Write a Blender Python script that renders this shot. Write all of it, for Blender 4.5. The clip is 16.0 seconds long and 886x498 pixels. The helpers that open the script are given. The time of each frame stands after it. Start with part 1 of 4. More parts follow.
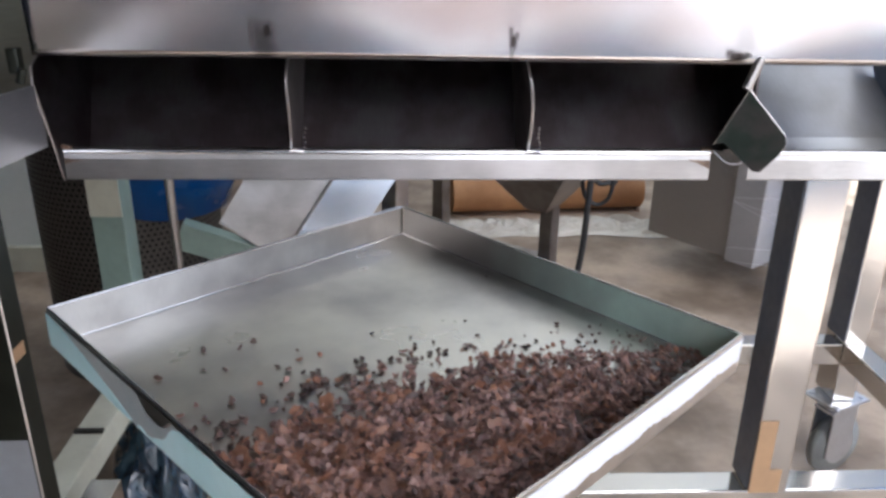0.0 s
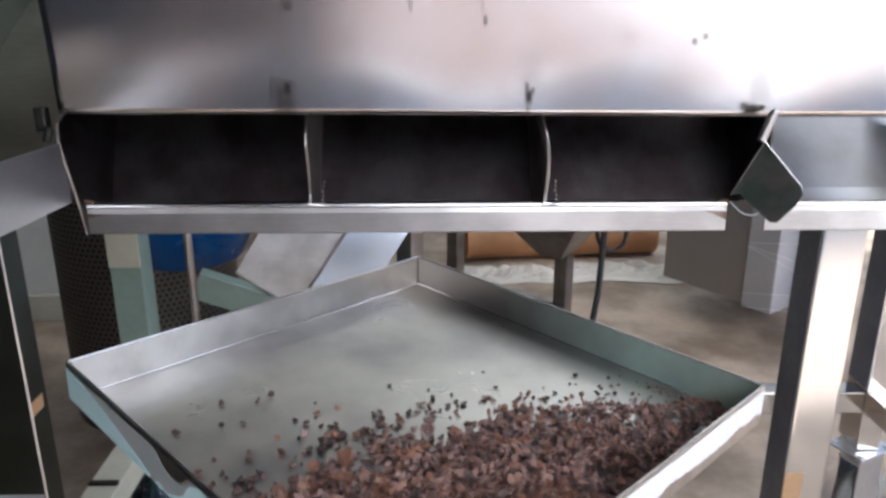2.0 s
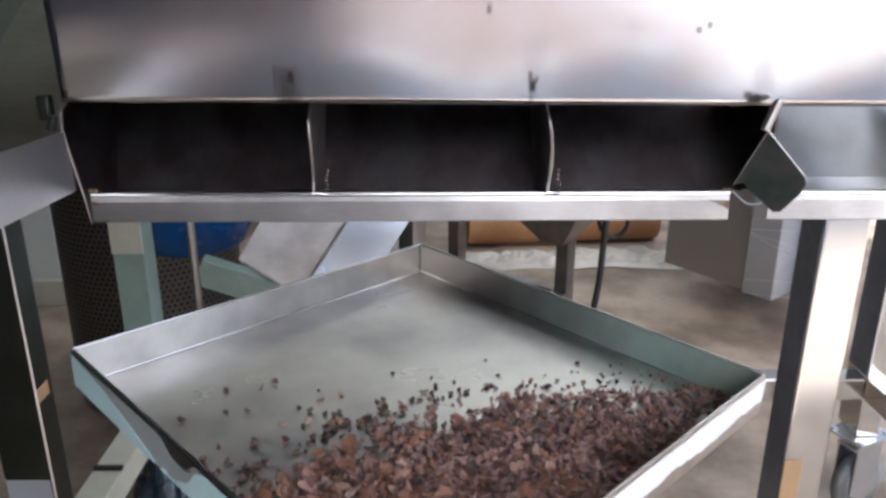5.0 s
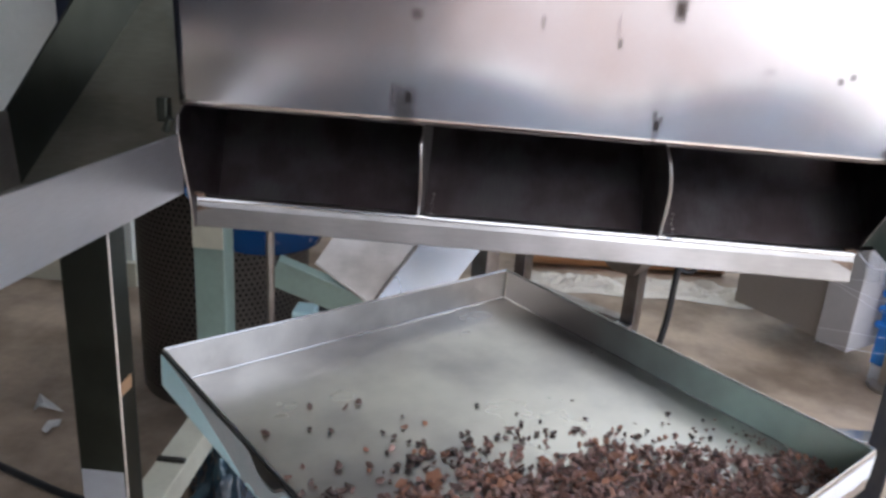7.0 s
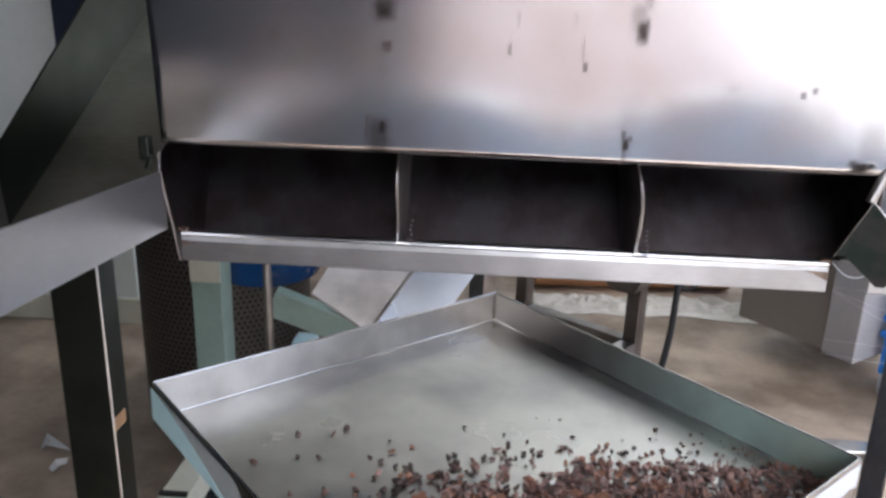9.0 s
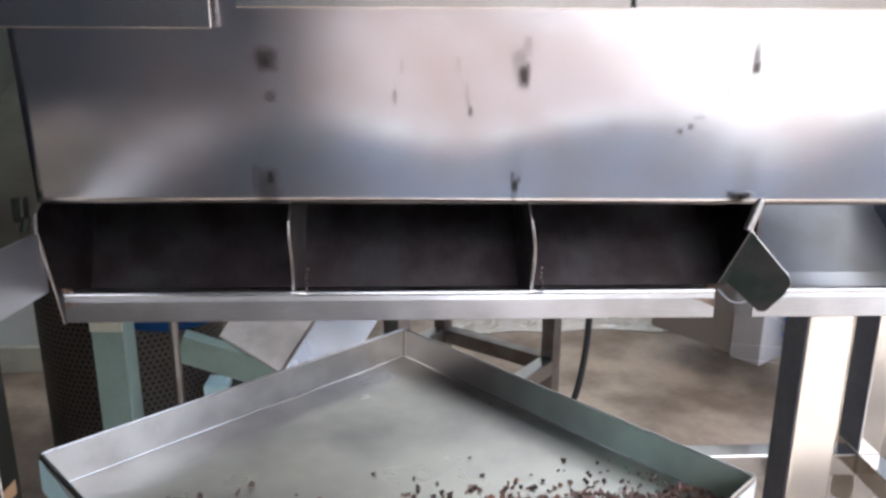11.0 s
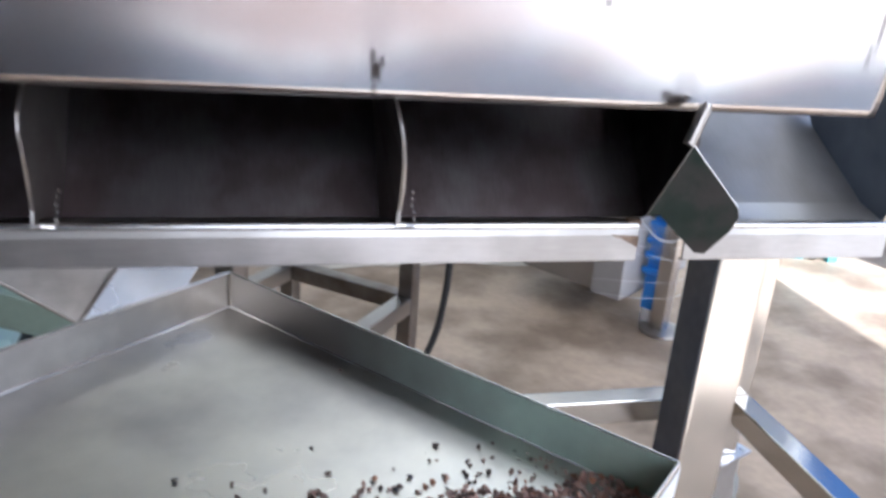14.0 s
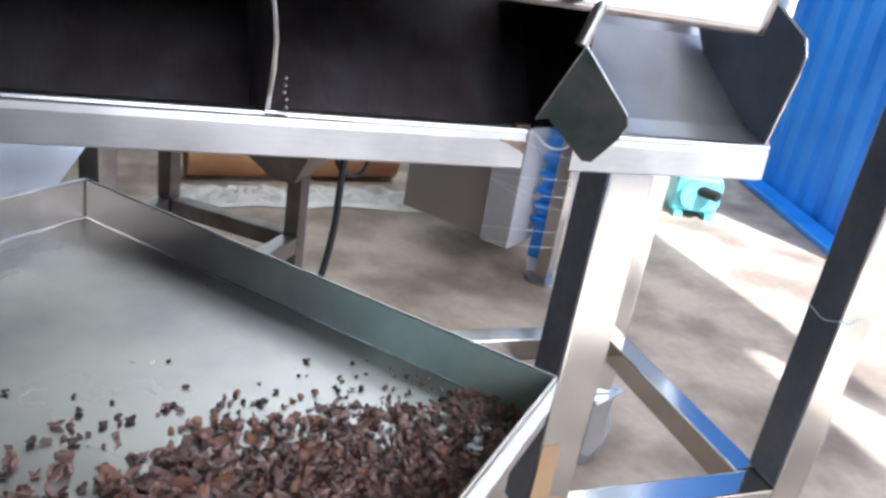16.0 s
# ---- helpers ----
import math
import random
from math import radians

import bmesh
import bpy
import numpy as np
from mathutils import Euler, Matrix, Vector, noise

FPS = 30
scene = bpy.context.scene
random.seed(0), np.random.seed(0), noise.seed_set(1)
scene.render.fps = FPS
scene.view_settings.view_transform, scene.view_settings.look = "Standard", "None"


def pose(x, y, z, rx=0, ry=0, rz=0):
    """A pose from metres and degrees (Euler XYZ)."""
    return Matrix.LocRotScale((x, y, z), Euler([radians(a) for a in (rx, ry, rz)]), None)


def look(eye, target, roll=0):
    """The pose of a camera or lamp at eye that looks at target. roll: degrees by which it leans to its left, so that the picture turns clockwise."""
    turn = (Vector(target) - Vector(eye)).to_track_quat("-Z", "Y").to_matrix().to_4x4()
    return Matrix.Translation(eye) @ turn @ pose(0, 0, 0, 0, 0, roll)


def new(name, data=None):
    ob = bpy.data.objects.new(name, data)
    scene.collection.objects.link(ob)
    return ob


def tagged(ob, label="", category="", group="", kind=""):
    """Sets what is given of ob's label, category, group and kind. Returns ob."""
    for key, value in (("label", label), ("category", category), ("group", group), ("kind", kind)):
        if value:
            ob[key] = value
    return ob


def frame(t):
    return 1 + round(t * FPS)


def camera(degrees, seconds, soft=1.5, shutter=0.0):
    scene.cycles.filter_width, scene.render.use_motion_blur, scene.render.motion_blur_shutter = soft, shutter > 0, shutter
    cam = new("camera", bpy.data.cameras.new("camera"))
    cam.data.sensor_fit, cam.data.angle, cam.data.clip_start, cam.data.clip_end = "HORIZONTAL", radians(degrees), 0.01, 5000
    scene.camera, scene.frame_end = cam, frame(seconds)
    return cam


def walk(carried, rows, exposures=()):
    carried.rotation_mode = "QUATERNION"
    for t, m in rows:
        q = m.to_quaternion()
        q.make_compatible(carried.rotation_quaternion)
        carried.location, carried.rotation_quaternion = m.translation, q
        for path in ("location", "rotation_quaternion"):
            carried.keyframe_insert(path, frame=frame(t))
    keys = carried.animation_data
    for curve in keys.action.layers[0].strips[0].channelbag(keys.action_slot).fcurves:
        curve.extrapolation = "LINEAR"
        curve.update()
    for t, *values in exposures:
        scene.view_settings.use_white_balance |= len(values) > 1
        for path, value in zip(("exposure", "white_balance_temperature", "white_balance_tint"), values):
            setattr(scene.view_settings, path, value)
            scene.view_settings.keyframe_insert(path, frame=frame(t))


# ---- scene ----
cam = camera(59.7, 16.0, soft=2.9, shutter=0.5)
# the rows lie in a frame that leans by a degree against the machine's plumb legs
PLUMB = pose(0, 0, 1.055, 0, 1.03, 0) @ pose(0, 0, -0.9)
ROWS = [
    (0, (0.364, -0.766, 1.013), (0.448, 1.09, 0.275), 1.8),
    (0.5, (0.355, -0.765, 1.017), (0.41, 1.106, 0.313), 1.9),
    (1, (0.354, -0.765, 1.022), (0.441, 1.116, 0.35), 3.1),
    (1.5, (0.357, -0.766, 1.026), (0.41, 1.125, 0.379), 2.2),
    (2, (0.359, -0.766, 1.021), (0.408, 1.131, 0.391), 1.1),
    (2.5, (0.359, -0.768, 1.022), (0.412, 1.136, 0.411), 1.1),
    (3, (0.358, -0.769, 1.026), (0.433, 1.14, 0.433), 1.7),
    (3.5, (0.358, -0.774, 1.032), (0.423, 1.139, 0.453), 1.4),
    (6, (0.352, -0.762, 1.022), (0.355, 1.105, 0.307), 1.0),
    (6.5, (0.287, -0.757, 1.039), (0.148, 1.125, 0.377), 3.3),
    (7, (0.304, -0.74, 1.038), (0.216, 1.148, 0.383), 5.1),
    (7.5, (0.319, -0.748, 1.039), (0.283, 1.14, 0.382), 4.4),
    (8, (0.333, -0.751, 1.041), (0.364, 1.142, 0.396), 4.0),
    (8.5, (0.332, -0.751, 1.043), (0.26, 1.147, 0.416), 3.3),
    (9, (0.336, -0.751, 1.043), (0.217, 1.156, 0.45), 2.7),
    (9.5, (0.337, -0.748, 1.049), (0.308, 1.159, 0.448), 3.1),
    (12, (0.381, -0.718, 1.074), (0.494, 1.213, 0.564), 1.6),
    (12.5, (0.386, -0.692, 1.058), (0.55, 1.224, 0.508), 2.4),
    (13, (0.391, -0.66, 1.061), (0.641, 1.236, 0.476), 2.4),
    (13.5, (0.392, -0.587, 1.037), (0.752, 1.28, 0.418), 2.7),
    (14, (0.389, -0.517, 0.995), (0.841, 1.306, 0.306), 5.3),
    (14.5, (0.385, -0.499, 0.956), (1.006, 1.25, 0.212), 9.9),
    (15, (0.399, -0.493, 0.944), (1.049, 1.235, 0.174), 9.9),
    (15.5, (0.41, -0.498, 0.941), (1.084, 1.223, 0.178), 10.4),
    (16, (0.411, -0.501, 0.946), (1.129, 1.204, 0.186), 10.6),
]
walk(cam, [(t, PLUMB @ look(eye, target, roll)) for t, eye, target, roll in ROWS], exposures=[(0, 1.4, 5650, 10), (12.5, 1.4, 5650, 10), (14.5, 1.52, 5400, 9), (16, 1.54, 5350, 8)])


# ---- light ----
SUN = Vector((-0.27, 0.80, -1.0))
world = bpy.data.worlds.new("sky")
scene.world = world
world.use_nodes = True
wn = world.node_tree.nodes
sky = wn.new("ShaderNodeTexSky")
sky.sky_type, sky.sun_disc = "NISHITA", False
sky.sun_elevation = math.atan2(1.0, math.hypot(SUN.x, SUN.y))
sky.sun_rotation = math.atan2(-SUN.x, -SUN.y)
sky.dust_density, sky.air_density, sky.ozone_density = 5.0, 0.9, 0.5
wn["Background"].inputs[1].default_value = 0.12
haze = wn.new("ShaderNodeHueSaturation")   # a hazy, pale sky
haze.inputs["Saturation"].default_value = 0.6
world.node_tree.links.new(sky.outputs[0], haze.inputs["Color"])
world.node_tree.links.new(haze.outputs[0], wn["Background"].inputs[0])
sun = new("sun", bpy.data.lights.new("sun", "SUN"))
sun.data.energy, sun.data.angle, sun.data.color = 5.0, radians(0.6), (1.0, 0.975, 0.94)
sun.matrix_world = look((0, 0, 8), Vector((0, 0, 8)) + SUN)


# unseen fill lamp added below the closed roof, over its back half
roof_fill = new("roof_fill_lamp", bpy.data.lights.new("roof_fill_lamp", "AREA"))
roof_fill.data.shape, roof_fill.data.size, roof_fill.data.size_y, roof_fill.data.energy = "RECTANGLE", 2.2, 1.3, 26
roof_fill.data.color = (1.0, 0.97, 0.92)
roof_fill.matrix_world = look((2.0, 2.1, 4.15), (2.0, 2.1, 0))


# ---- materials ----
def mat(name, rgb, rough=0.5, metal=0.0, vary=0.15, scale=6.0, fine=60.0, bump=0.1, stretch=(1, 1, 1), rough_vary=0.1, second=None, island=0.0, obj=0.0, coat=0.0):
    """A surface with variation at two scales; second: another colour that blotches mix in."""
    m = bpy.data.materials.new(name)
    m.use_nodes = True
    n, l = m.node_tree.nodes, m.node_tree.links
    b = n["Principled BSDF"]
    tc, mp = n.new("ShaderNodeTexCoord"), n.new("ShaderNodeMapping")
    mp.inputs["Scale"].default_value = stretch
    l.new(tc.outputs["Object"], mp.inputs[0])
    big, small = n.new("ShaderNodeTexNoise"), n.new("ShaderNodeTexNoise")
    big.inputs["Scale"].default_value, small.inputs["Scale"].default_value = scale, fine
    big.inputs["Detail"].default_value, small.inputs["Detail"].default_value = 5, 3
    l.new(tc.outputs["Object"], big.inputs[0])
    l.new(mp.outputs[0], small.inputs[0])
    mix = n.new("ShaderNodeMix")
    mix.data_type = "RGBA"
    other = second or tuple(c * (1 - vary) for c in rgb)
    mix.inputs[6].default_value, mix.inputs[7].default_value = (*rgb, 1), (*other, 1)
    ramp = n.new("ShaderNodeValToRGB")
    ramp.color_ramp.elements[0].position, ramp.color_ramp.elements[1].position = 0.35, 0.68
    ramp.color_ramp.interpolation = "EASE"
    l.new(big.outputs[0], ramp.inputs[0])
    l.new(ramp.outputs[0], mix.inputs[0])
    hsv = n.new("ShaderNodeHueSaturation")
    l.new(mix.outputs[2], hsv.inputs["Color"])
    val = n.new("ShaderNodeMapRange")
    val.inputs[3].default_value, val.inputs[4].default_value = 1 - vary, 1 + vary
    l.new(small.outputs[0], val.inputs[0])
    last = val.outputs[0]
    for amount, node, out in ((island, "ShaderNodeNewGeometry", "Random Per Island"), (obj, "ShaderNodeObjectInfo", "Random")):
        if amount:
            r, mr, mul = n.new(node), n.new("ShaderNodeMapRange"), n.new("ShaderNodeMath")
            mr.inputs[3].default_value, mr.inputs[4].default_value = 1 - amount, 1 + amount
            l.new(r.outputs[out], mr.inputs[0])
            mul.operation = "MULTIPLY"
            l.new(last, mul.inputs[0])
            l.new(mr.outputs[0], mul.inputs[1])
            last = mul.outputs[0]
    l.new(last, hsv.inputs["Value"])
    l.new(hsv.outputs[0], b.inputs["Base Color"])
    rr = n.new("ShaderNodeMapRange")
    rr.inputs[3].default_value, rr.inputs[4].default_value = max(0.03, rough - rough_vary), min(1, rough + rough_vary)
    l.new(big.outputs[0], rr.inputs[0])
    l.new(rr.outputs[0], b.inputs["Roughness"])
    b.inputs["Metallic"].default_value = metal
    b.inputs["Coat Weight"].default_value = coat
    if bump:
        bp = n.new("ShaderNodeBump")
        bp.inputs["Strength"].default_value, bp.inputs["Distance"].default_value = bump, 0.002
        l.new(small.outputs[0], bp.inputs["Height"])
        l.new(bp.outputs[0], b.inputs["Normal"])
    return m


STEEL = mat("brushed_stainless", (0.60, 0.58, 0.56), 0.30, 1.0, 0.07, 5, 40, 0.02, (1, 1, 14), 0.08)
STEEL_PANEL = mat("smeared_stainless_panel", (0.56, 0.54, 0.53), 0.19, 1.0, 0.06, 11, 26, 0.02, (10, 1, 1), 0.05, second=(0.50, 0.45, 0.425))
brush = STEEL_PANEL.node_tree.nodes.new("ShaderNodeCombineXYZ")   # brushed upright: reflections spread sideways
brush.inputs[0].default_value = 1.0
STEEL_PANEL.node_tree.links.new(brush.outputs[0], STEEL_PANEL.node_tree.nodes["Principled BSDF"].inputs["Tangent"])
STEEL_PANEL.node_tree.nodes["Principled BSDF"].inputs["Anisotropic"].default_value = 0.85
# the darker second colour stands in for the pan's blurred reflections
STEEL_TRAY = mat("tray_stainless", (0.67, 0.645, 0.595), 0.31, 1.0, 0.07, 5.5, 70, 0.03, (1, 14, 1), 0.16, second=(0.41, 0.395, 0.385))
STEEL_LIP = mat("smeared_lip_stainless", (0.60, 0.58, 0.56), 0.36, 1.0, 0.1, 9, 50, 0.03, (1, 1, 8), 0.14, second=(0.38, 0.36, 0.34))
STEEL_CHUTE = mat("pale_chute_stainless", (0.64, 0.645, 0.67), 0.42, 1.0, 0.08, 6, 50, 0.03, (1, 1, 10), 0.12, second=(0.58, 0.585, 0.61))
# lighter copy of the trough steel, for the lit end bay
STEEL_BAY = mat("lit_trough_stainless", (0.50, 0.50, 0.51), 0.42, 0.7, 0.08, 8, 60, 0.03, (14, 1, 1), 0.1, second=(0.38, 0.36, 0.34))
STEEL_WALL = mat("tray_wall_stainless", (0.74, 0.70, 0.645), 0.34, 1.0, 0.07, 13, 60, 0.02, (14, 14, 1), 0.12, second=(0.54, 0.505, 0.465))
STEEL_DULL = mat("dull_dusty_stainless", (0.42, 0.39, 0.36), 0.42, 1.0, 0.15, 9, 80, 0.06, (1, 1, 8), 0.1, second=(0.26, 0.23, 0.21))
# dusty steel with the shade inside the troughs put into its colour
TROUGH_SHADED = mat("shaded_dusty_steel", (0.165, 0.15, 0.152), 0.36, 1.0, 0.25, 16, 60, 0.06, (14, 1, 1), 0.1, second=(0.085, 0.066, 0.067))
STEEL_OLIVE = mat("olive_chute_steel", (0.34, 0.33, 0.28), 0.40, 1.0, 0.15, 7, 60, 0.04, (1, 1, 8), 0.12, second=(0.19, 0.185, 0.15))
# dim surroundings mirrored by leg and chute wall are put into this colour
STEEL_DARKENED = mat("darkened_steel", (0.070, 0.076, 0.064), 0.42, 1.0, 0.15, 7, 60, 0.03, (14, 14, 1), 0.1, second=(0.045, 0.05, 0.042))
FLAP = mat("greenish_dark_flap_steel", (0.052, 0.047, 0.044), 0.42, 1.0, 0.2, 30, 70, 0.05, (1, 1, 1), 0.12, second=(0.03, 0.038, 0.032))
# dim blue reflection of the legs' left sides, put into the colour
LEG_DIM_SIDE = mat("dim_blue_leg_side", (0.14, 0.155, 0.205), 0.22, 0.4, 0.2, 5, 70, 0.03, second=(0.20, 0.215, 0.25))
STEEL_POLISHED = mat("polished_tube", (0.66, 0.63, 0.59), 0.14, 1.0, 0.05, 8, 60, 0.01, (14, 14, 1), 0.06)


def stain_panel(m, stains):
    """Heat tint and scorch round the weld rows: centre x, z, half sizes, depth of the stain."""
    n, l = m.node_tree.nodes, m.node_tree.links
    b = n["Principled BSDF"]
    tc, wob = n.new("ShaderNodeTexCoord"), n.new("ShaderNodeTexNoise")
    wob.inputs["Scale"].default_value, wob.inputs["Detail"].default_value = 110, 5
    l.new(tc.outputs["Object"], wob.inputs[0])
    total = None
    for x, z, rx, rz, k in stains:
        rx, rz = rx * 1.5, rz * 1.5
        mp, ln, ad, mr = n.new("ShaderNodeMapping"), n.new("ShaderNodeVectorMath"), n.new("ShaderNodeMath"), n.new("ShaderNodeMapRange")
        mp.vector_type = "POINT"
        mp.inputs["Location"].default_value, mp.inputs["Scale"].default_value = (-x / rx, 0, -z / rz), (1 / rx, 0, 1 / rz)
        l.new(tc.outputs["Object"], mp.inputs[0])
        sq, rt = n.new("ShaderNodeVectorMath"), n.new("ShaderNodeMath")
        sq.operation, ln.operation, rt.operation = "MULTIPLY", "LENGTH", "SQRT"
        l.new(mp.outputs[0], sq.inputs[0])
        l.new(mp.outputs[0], sq.inputs[1])
        l.new(sq.outputs[0], ln.inputs[0])
        l.new(ln.outputs["Value"], rt.inputs[0])
        ad.operation = "MULTIPLY_ADD"
        ad.inputs[1].default_value = 0.5
        l.new(wob.outputs[0], ad.inputs[0])
        l.new(rt.outputs[0], ad.inputs[2])
        mr.interpolation_type = "SMOOTHSTEP"
        for slot, v in zip((1, 2, 3, 4), (0.5, 1.35, min(0.97, 1.2 * k), 0.0)):
            mr.inputs[slot].default_value = v
        l.new(ad.outputs[0], mr.inputs[0])
        if total is None:
            total = mr.outputs[0]
        else:
            mx = n.new("ShaderNodeMath")
            mx.operation = "MAXIMUM"
            l.new(total, mx.inputs[0])
            l.new(mr.outputs[0], mx.inputs[1])
            total = mx.outputs[0]
    mix = n.new("ShaderNodeMix")
    mix.data_type = "RGBA"
    mix.inputs[7].default_value = (0.06, 0.048, 0.042, 1)
    l.new(b.inputs["Base Color"].links[0].from_socket, mix.inputs[6])
    l.new(total, mix.inputs[0])
    l.new(mix.outputs[2], b.inputs["Base Color"])
    add = n.new("ShaderNodeMath")
    add.operation = "MULTIPLY_ADD"
    add.inputs[1].default_value = 0.08
    l.new(total, add.inputs[0])
    l.new(b.inputs["Roughness"].links[0].from_socket, add.inputs[2])
    l.new(add.outputs[0], b.inputs["Roughness"])


stain_panel(STEEL_PANEL, (
    (0.2195, 1.072, 0.0105, 0.017, 0.62), (0.208, 1.078, 0.0025, 0.014, 0.5), (0.223, 1.080, 0.0040, 0.0075, 0.85), (0.2195, 1.060, 0.0095, 0.006, 0.58),
    (0.226, 1.192, 0.010, 0.010, 0.75), (0.226, 1.190, 0.005, 0.005, 0.9), (0.228, 1.158, 0.005, 0.005, 0.55), (0.223, 1.128, 0.005, 0.03, 0.10),
    (0.462, 1.071, 0.0034, 0.007, 0.9), (0.4595, 1.080, 0.0022, 0.005, 0.6), (0.466, 1.077, 0.0018, 0.004, 0.6), (0.461, 1.059, 0.0020, 0.006, 0.45), (0.463, 1.10, 0.010, 0.02, 0.12),
    (0.467, 1.178, 0.0052, 0.010, 0.8), (0.463, 1.190, 0.007, 0.012, 0.35), (0.470, 1.205, 0.004, 0.008, 0.3),
    (0.686, 1.058, 0.0075, 0.0045, 0.9), (0.680, 1.061, 0.0045, 0.004, 0.7), (0.693, 1.080, 0.010, 0.022, 0.18), (0.689, 1.193, 0.0034, 0.014, 0.65), (0.690, 1.186, 0.0040, 0.006, 0.85),
    (0.345, 1.158, 0.0022, 0.0055, 0.4), (0.352, 1.186, 0.0015, 0.006, 0.25), (0.417, 1.144, 0.0024, 0.005, 0.6), (0.414, 1.160, 0.0016, 0.010, 0.25), (0.405, 1.188, 0.0016, 0.006, 0.25),
    (0.622, 1.124, 0.0026, 0.003, 0.5), (0.632, 1.129, 0.0028, 0.0032, 0.5), (0.556, 1.129, 0.0060, 0.0025, 0.2), (0.640, 1.138, 0.005, 0.002, 0.2), (0.120, 1.165, 0.006, 0.0035, 0.22),
    (0.666, 1.165, 0.0016, 0.020, 0.25), (0.848, 1.125, 0.0022, 0.024, 0.55), (0.843, 1.098, 0.0022, 0.010, 0.4)))
EDGE = mat("bright_steel_edge", (0.78, 0.75, 0.72), 0.22, 1.0, 0.05, 20, 90, 0.02)
RUST = mat("brown_weld_bead", (0.20, 0.13, 0.09), 0.5, 0.6, 0.3, 90, 300, 0.3)
ZINC = mat("zinc_plate", (0.68, 0.70, 0.73), 0.35, 1.0, 0.08, 20, 120, 0.05)
RUBBER = mat("grey_rubber", (0.30, 0.31, 0.30), 0.6, 0, 0.15, 20, 120, 0.1)
BLACK = mat("black_rubber", (0.02, 0.02, 0.022), 0.5, 0, 0.2, 20, 120, 0.1)
FILM = mat("mint_protective_film", (0.58, 0.84, 0.88), 0.35, 0, 0.05, 12, 90, 0.03, second=(0.66, 0.88, 0.92))
# greenish reflection on the tray's inner wall, put into the colour
WALL_REFLECTION = mat("greenish_reflecting_steel", (0.62, 0.80, 0.69), 0.32, 0.5, 0.05, 9, 70, 0.0, second=(0.48, 0.63, 0.55))


def fade_reflection(m, bare, v0, v1):
    """The painted greenish reflection fades to a bare colour over the wall's first stretch."""
    n, l = m.node_tree.nodes, m.node_tree.links
    b = n["Principled BSDF"]
    tc, sep, wob, ad, mr, mix = (n.new("ShaderNode" + k) for k in ("TexCoord", "SeparateXYZ", "TexNoise", "Math", "MapRange", "Mix"))
    wob.inputs["Scale"].default_value = 25
    l.new(tc.outputs["Object"], sep.inputs[0])
    l.new(tc.outputs["Object"], wob.inputs[0])
    ad.operation, ad.inputs[1].default_value = "MULTIPLY_ADD", 0.12
    l.new(wob.outputs[0], ad.inputs[0])
    l.new(sep.outputs[1], ad.inputs[2])
    mr.inputs[1].default_value, mr.inputs[2].default_value = v0 + 0.06, v1 + 0.06
    l.new(ad.outputs[0], mr.inputs[0])
    mix.data_type = "RGBA"
    mix.inputs[6].default_value = (*bare, 1)
    l.new(b.inputs["Base Color"].links[0].from_socket, mix.inputs[7])
    l.new(mr.outputs[0], mix.inputs[0])
    l.new(mix.outputs[2], b.inputs["Base Color"])
    met = n.new("ShaderNodeMapRange")
    met.inputs[3].default_value, met.inputs[4].default_value = 1.0, b.inputs["Metallic"].default_value
    l.new(mr.outputs[0], met.inputs[0])
    l.new(met.outputs[0], b.inputs["Metallic"])


fade_reflection(WALL_REFLECTION, (0.40, 0.375, 0.36), 0.16, 0.40)
FILM_WHITE = mat("white_protective_film", (0.80, 0.82, 0.86), 0.5, 0, 0.04, 12, 90, 0.03)
MINT = mat("mint_green_paint", (0.29, 0.39, 0.335), 0.42, 0, 0.1, 7, 80, 0.05, second=(0.21, 0.275, 0.235))
# the chute bed's bluish sky reflection, put into its colour
BED_BLUE = mat("bluish_bed_steel", (0.62, 0.66, 0.73), 0.25, 0.85, 0.06, 9, 60, 0.03, second=(0.50, 0.55, 0.64))
CREAM = mat("cream_paint", (0.62, 0.61, 0.49), 0.4, 0, 0.08, 6, 80, 0.05, second=(0.5, 0.48, 0.38))
TEAL = mat("turquoise_motor_paint", (0.18, 0.56, 0.60), 0.35, 0, 0.08, 10, 80, 0.05)
BLUE = mat("blue_sheet_paint", (0.06, 0.30, 0.86), 0.38, 0, 0.1, 2, 60, 0.02, second=(0.03, 0.20, 0.70))
BLUE_PLASTIC = mat("blue_plastic", (0.01, 0.10, 0.36), 0.25, 0, 0.1, 8, 60, 0.02)
CARD = mat("brown_cardboard", (0.52, 0.275, 0.125), 0.7, 0, 0.1, 5, 90, 0.08, second=(0.36, 0.17, 0.07))
TAPE_REFLECTION = mat("brown_tape_and_reflection", (0.46, 0.29, 0.16), 0.3, 0, 0.08, 20, 90, 0.03)
CONCRETE = mat("worn_concrete", (0.44, 0.345, 0.258), 0.46, 0, 0.2, 3.4, 38, 0.15, rough_vary=0.2, second=(0.195, 0.145, 0.103))
PLASTER = mat("pale_green_plaster", (0.80, 0.82, 0.77), 0.8, 0, 0.05, 1.5, 50, 0.08, second=(0.70, 0.73, 0.68))
YARD = mat("beige_render", (0.76, 0.66, 0.60), 0.8, 0.0, 0.08, 1.5, 40, 0.05)
# colours of unseen ground, chosen for what the front panel reflects
REFLECTED_DARK = mat("reflected_dark_ground", (0.088, 0.102, 0.13), 0.9, 0, 0.2, 1.2, 60, 0.15, second=(0.066, 0.077, 0.098))
REFLECTED_BEIGE = mat("reflected_beige_ground", (0.27, 0.215, 0.20), 0.9, 0, 0.08, 0.8, 40, 0.05, second=(0.22, 0.18, 0.168))
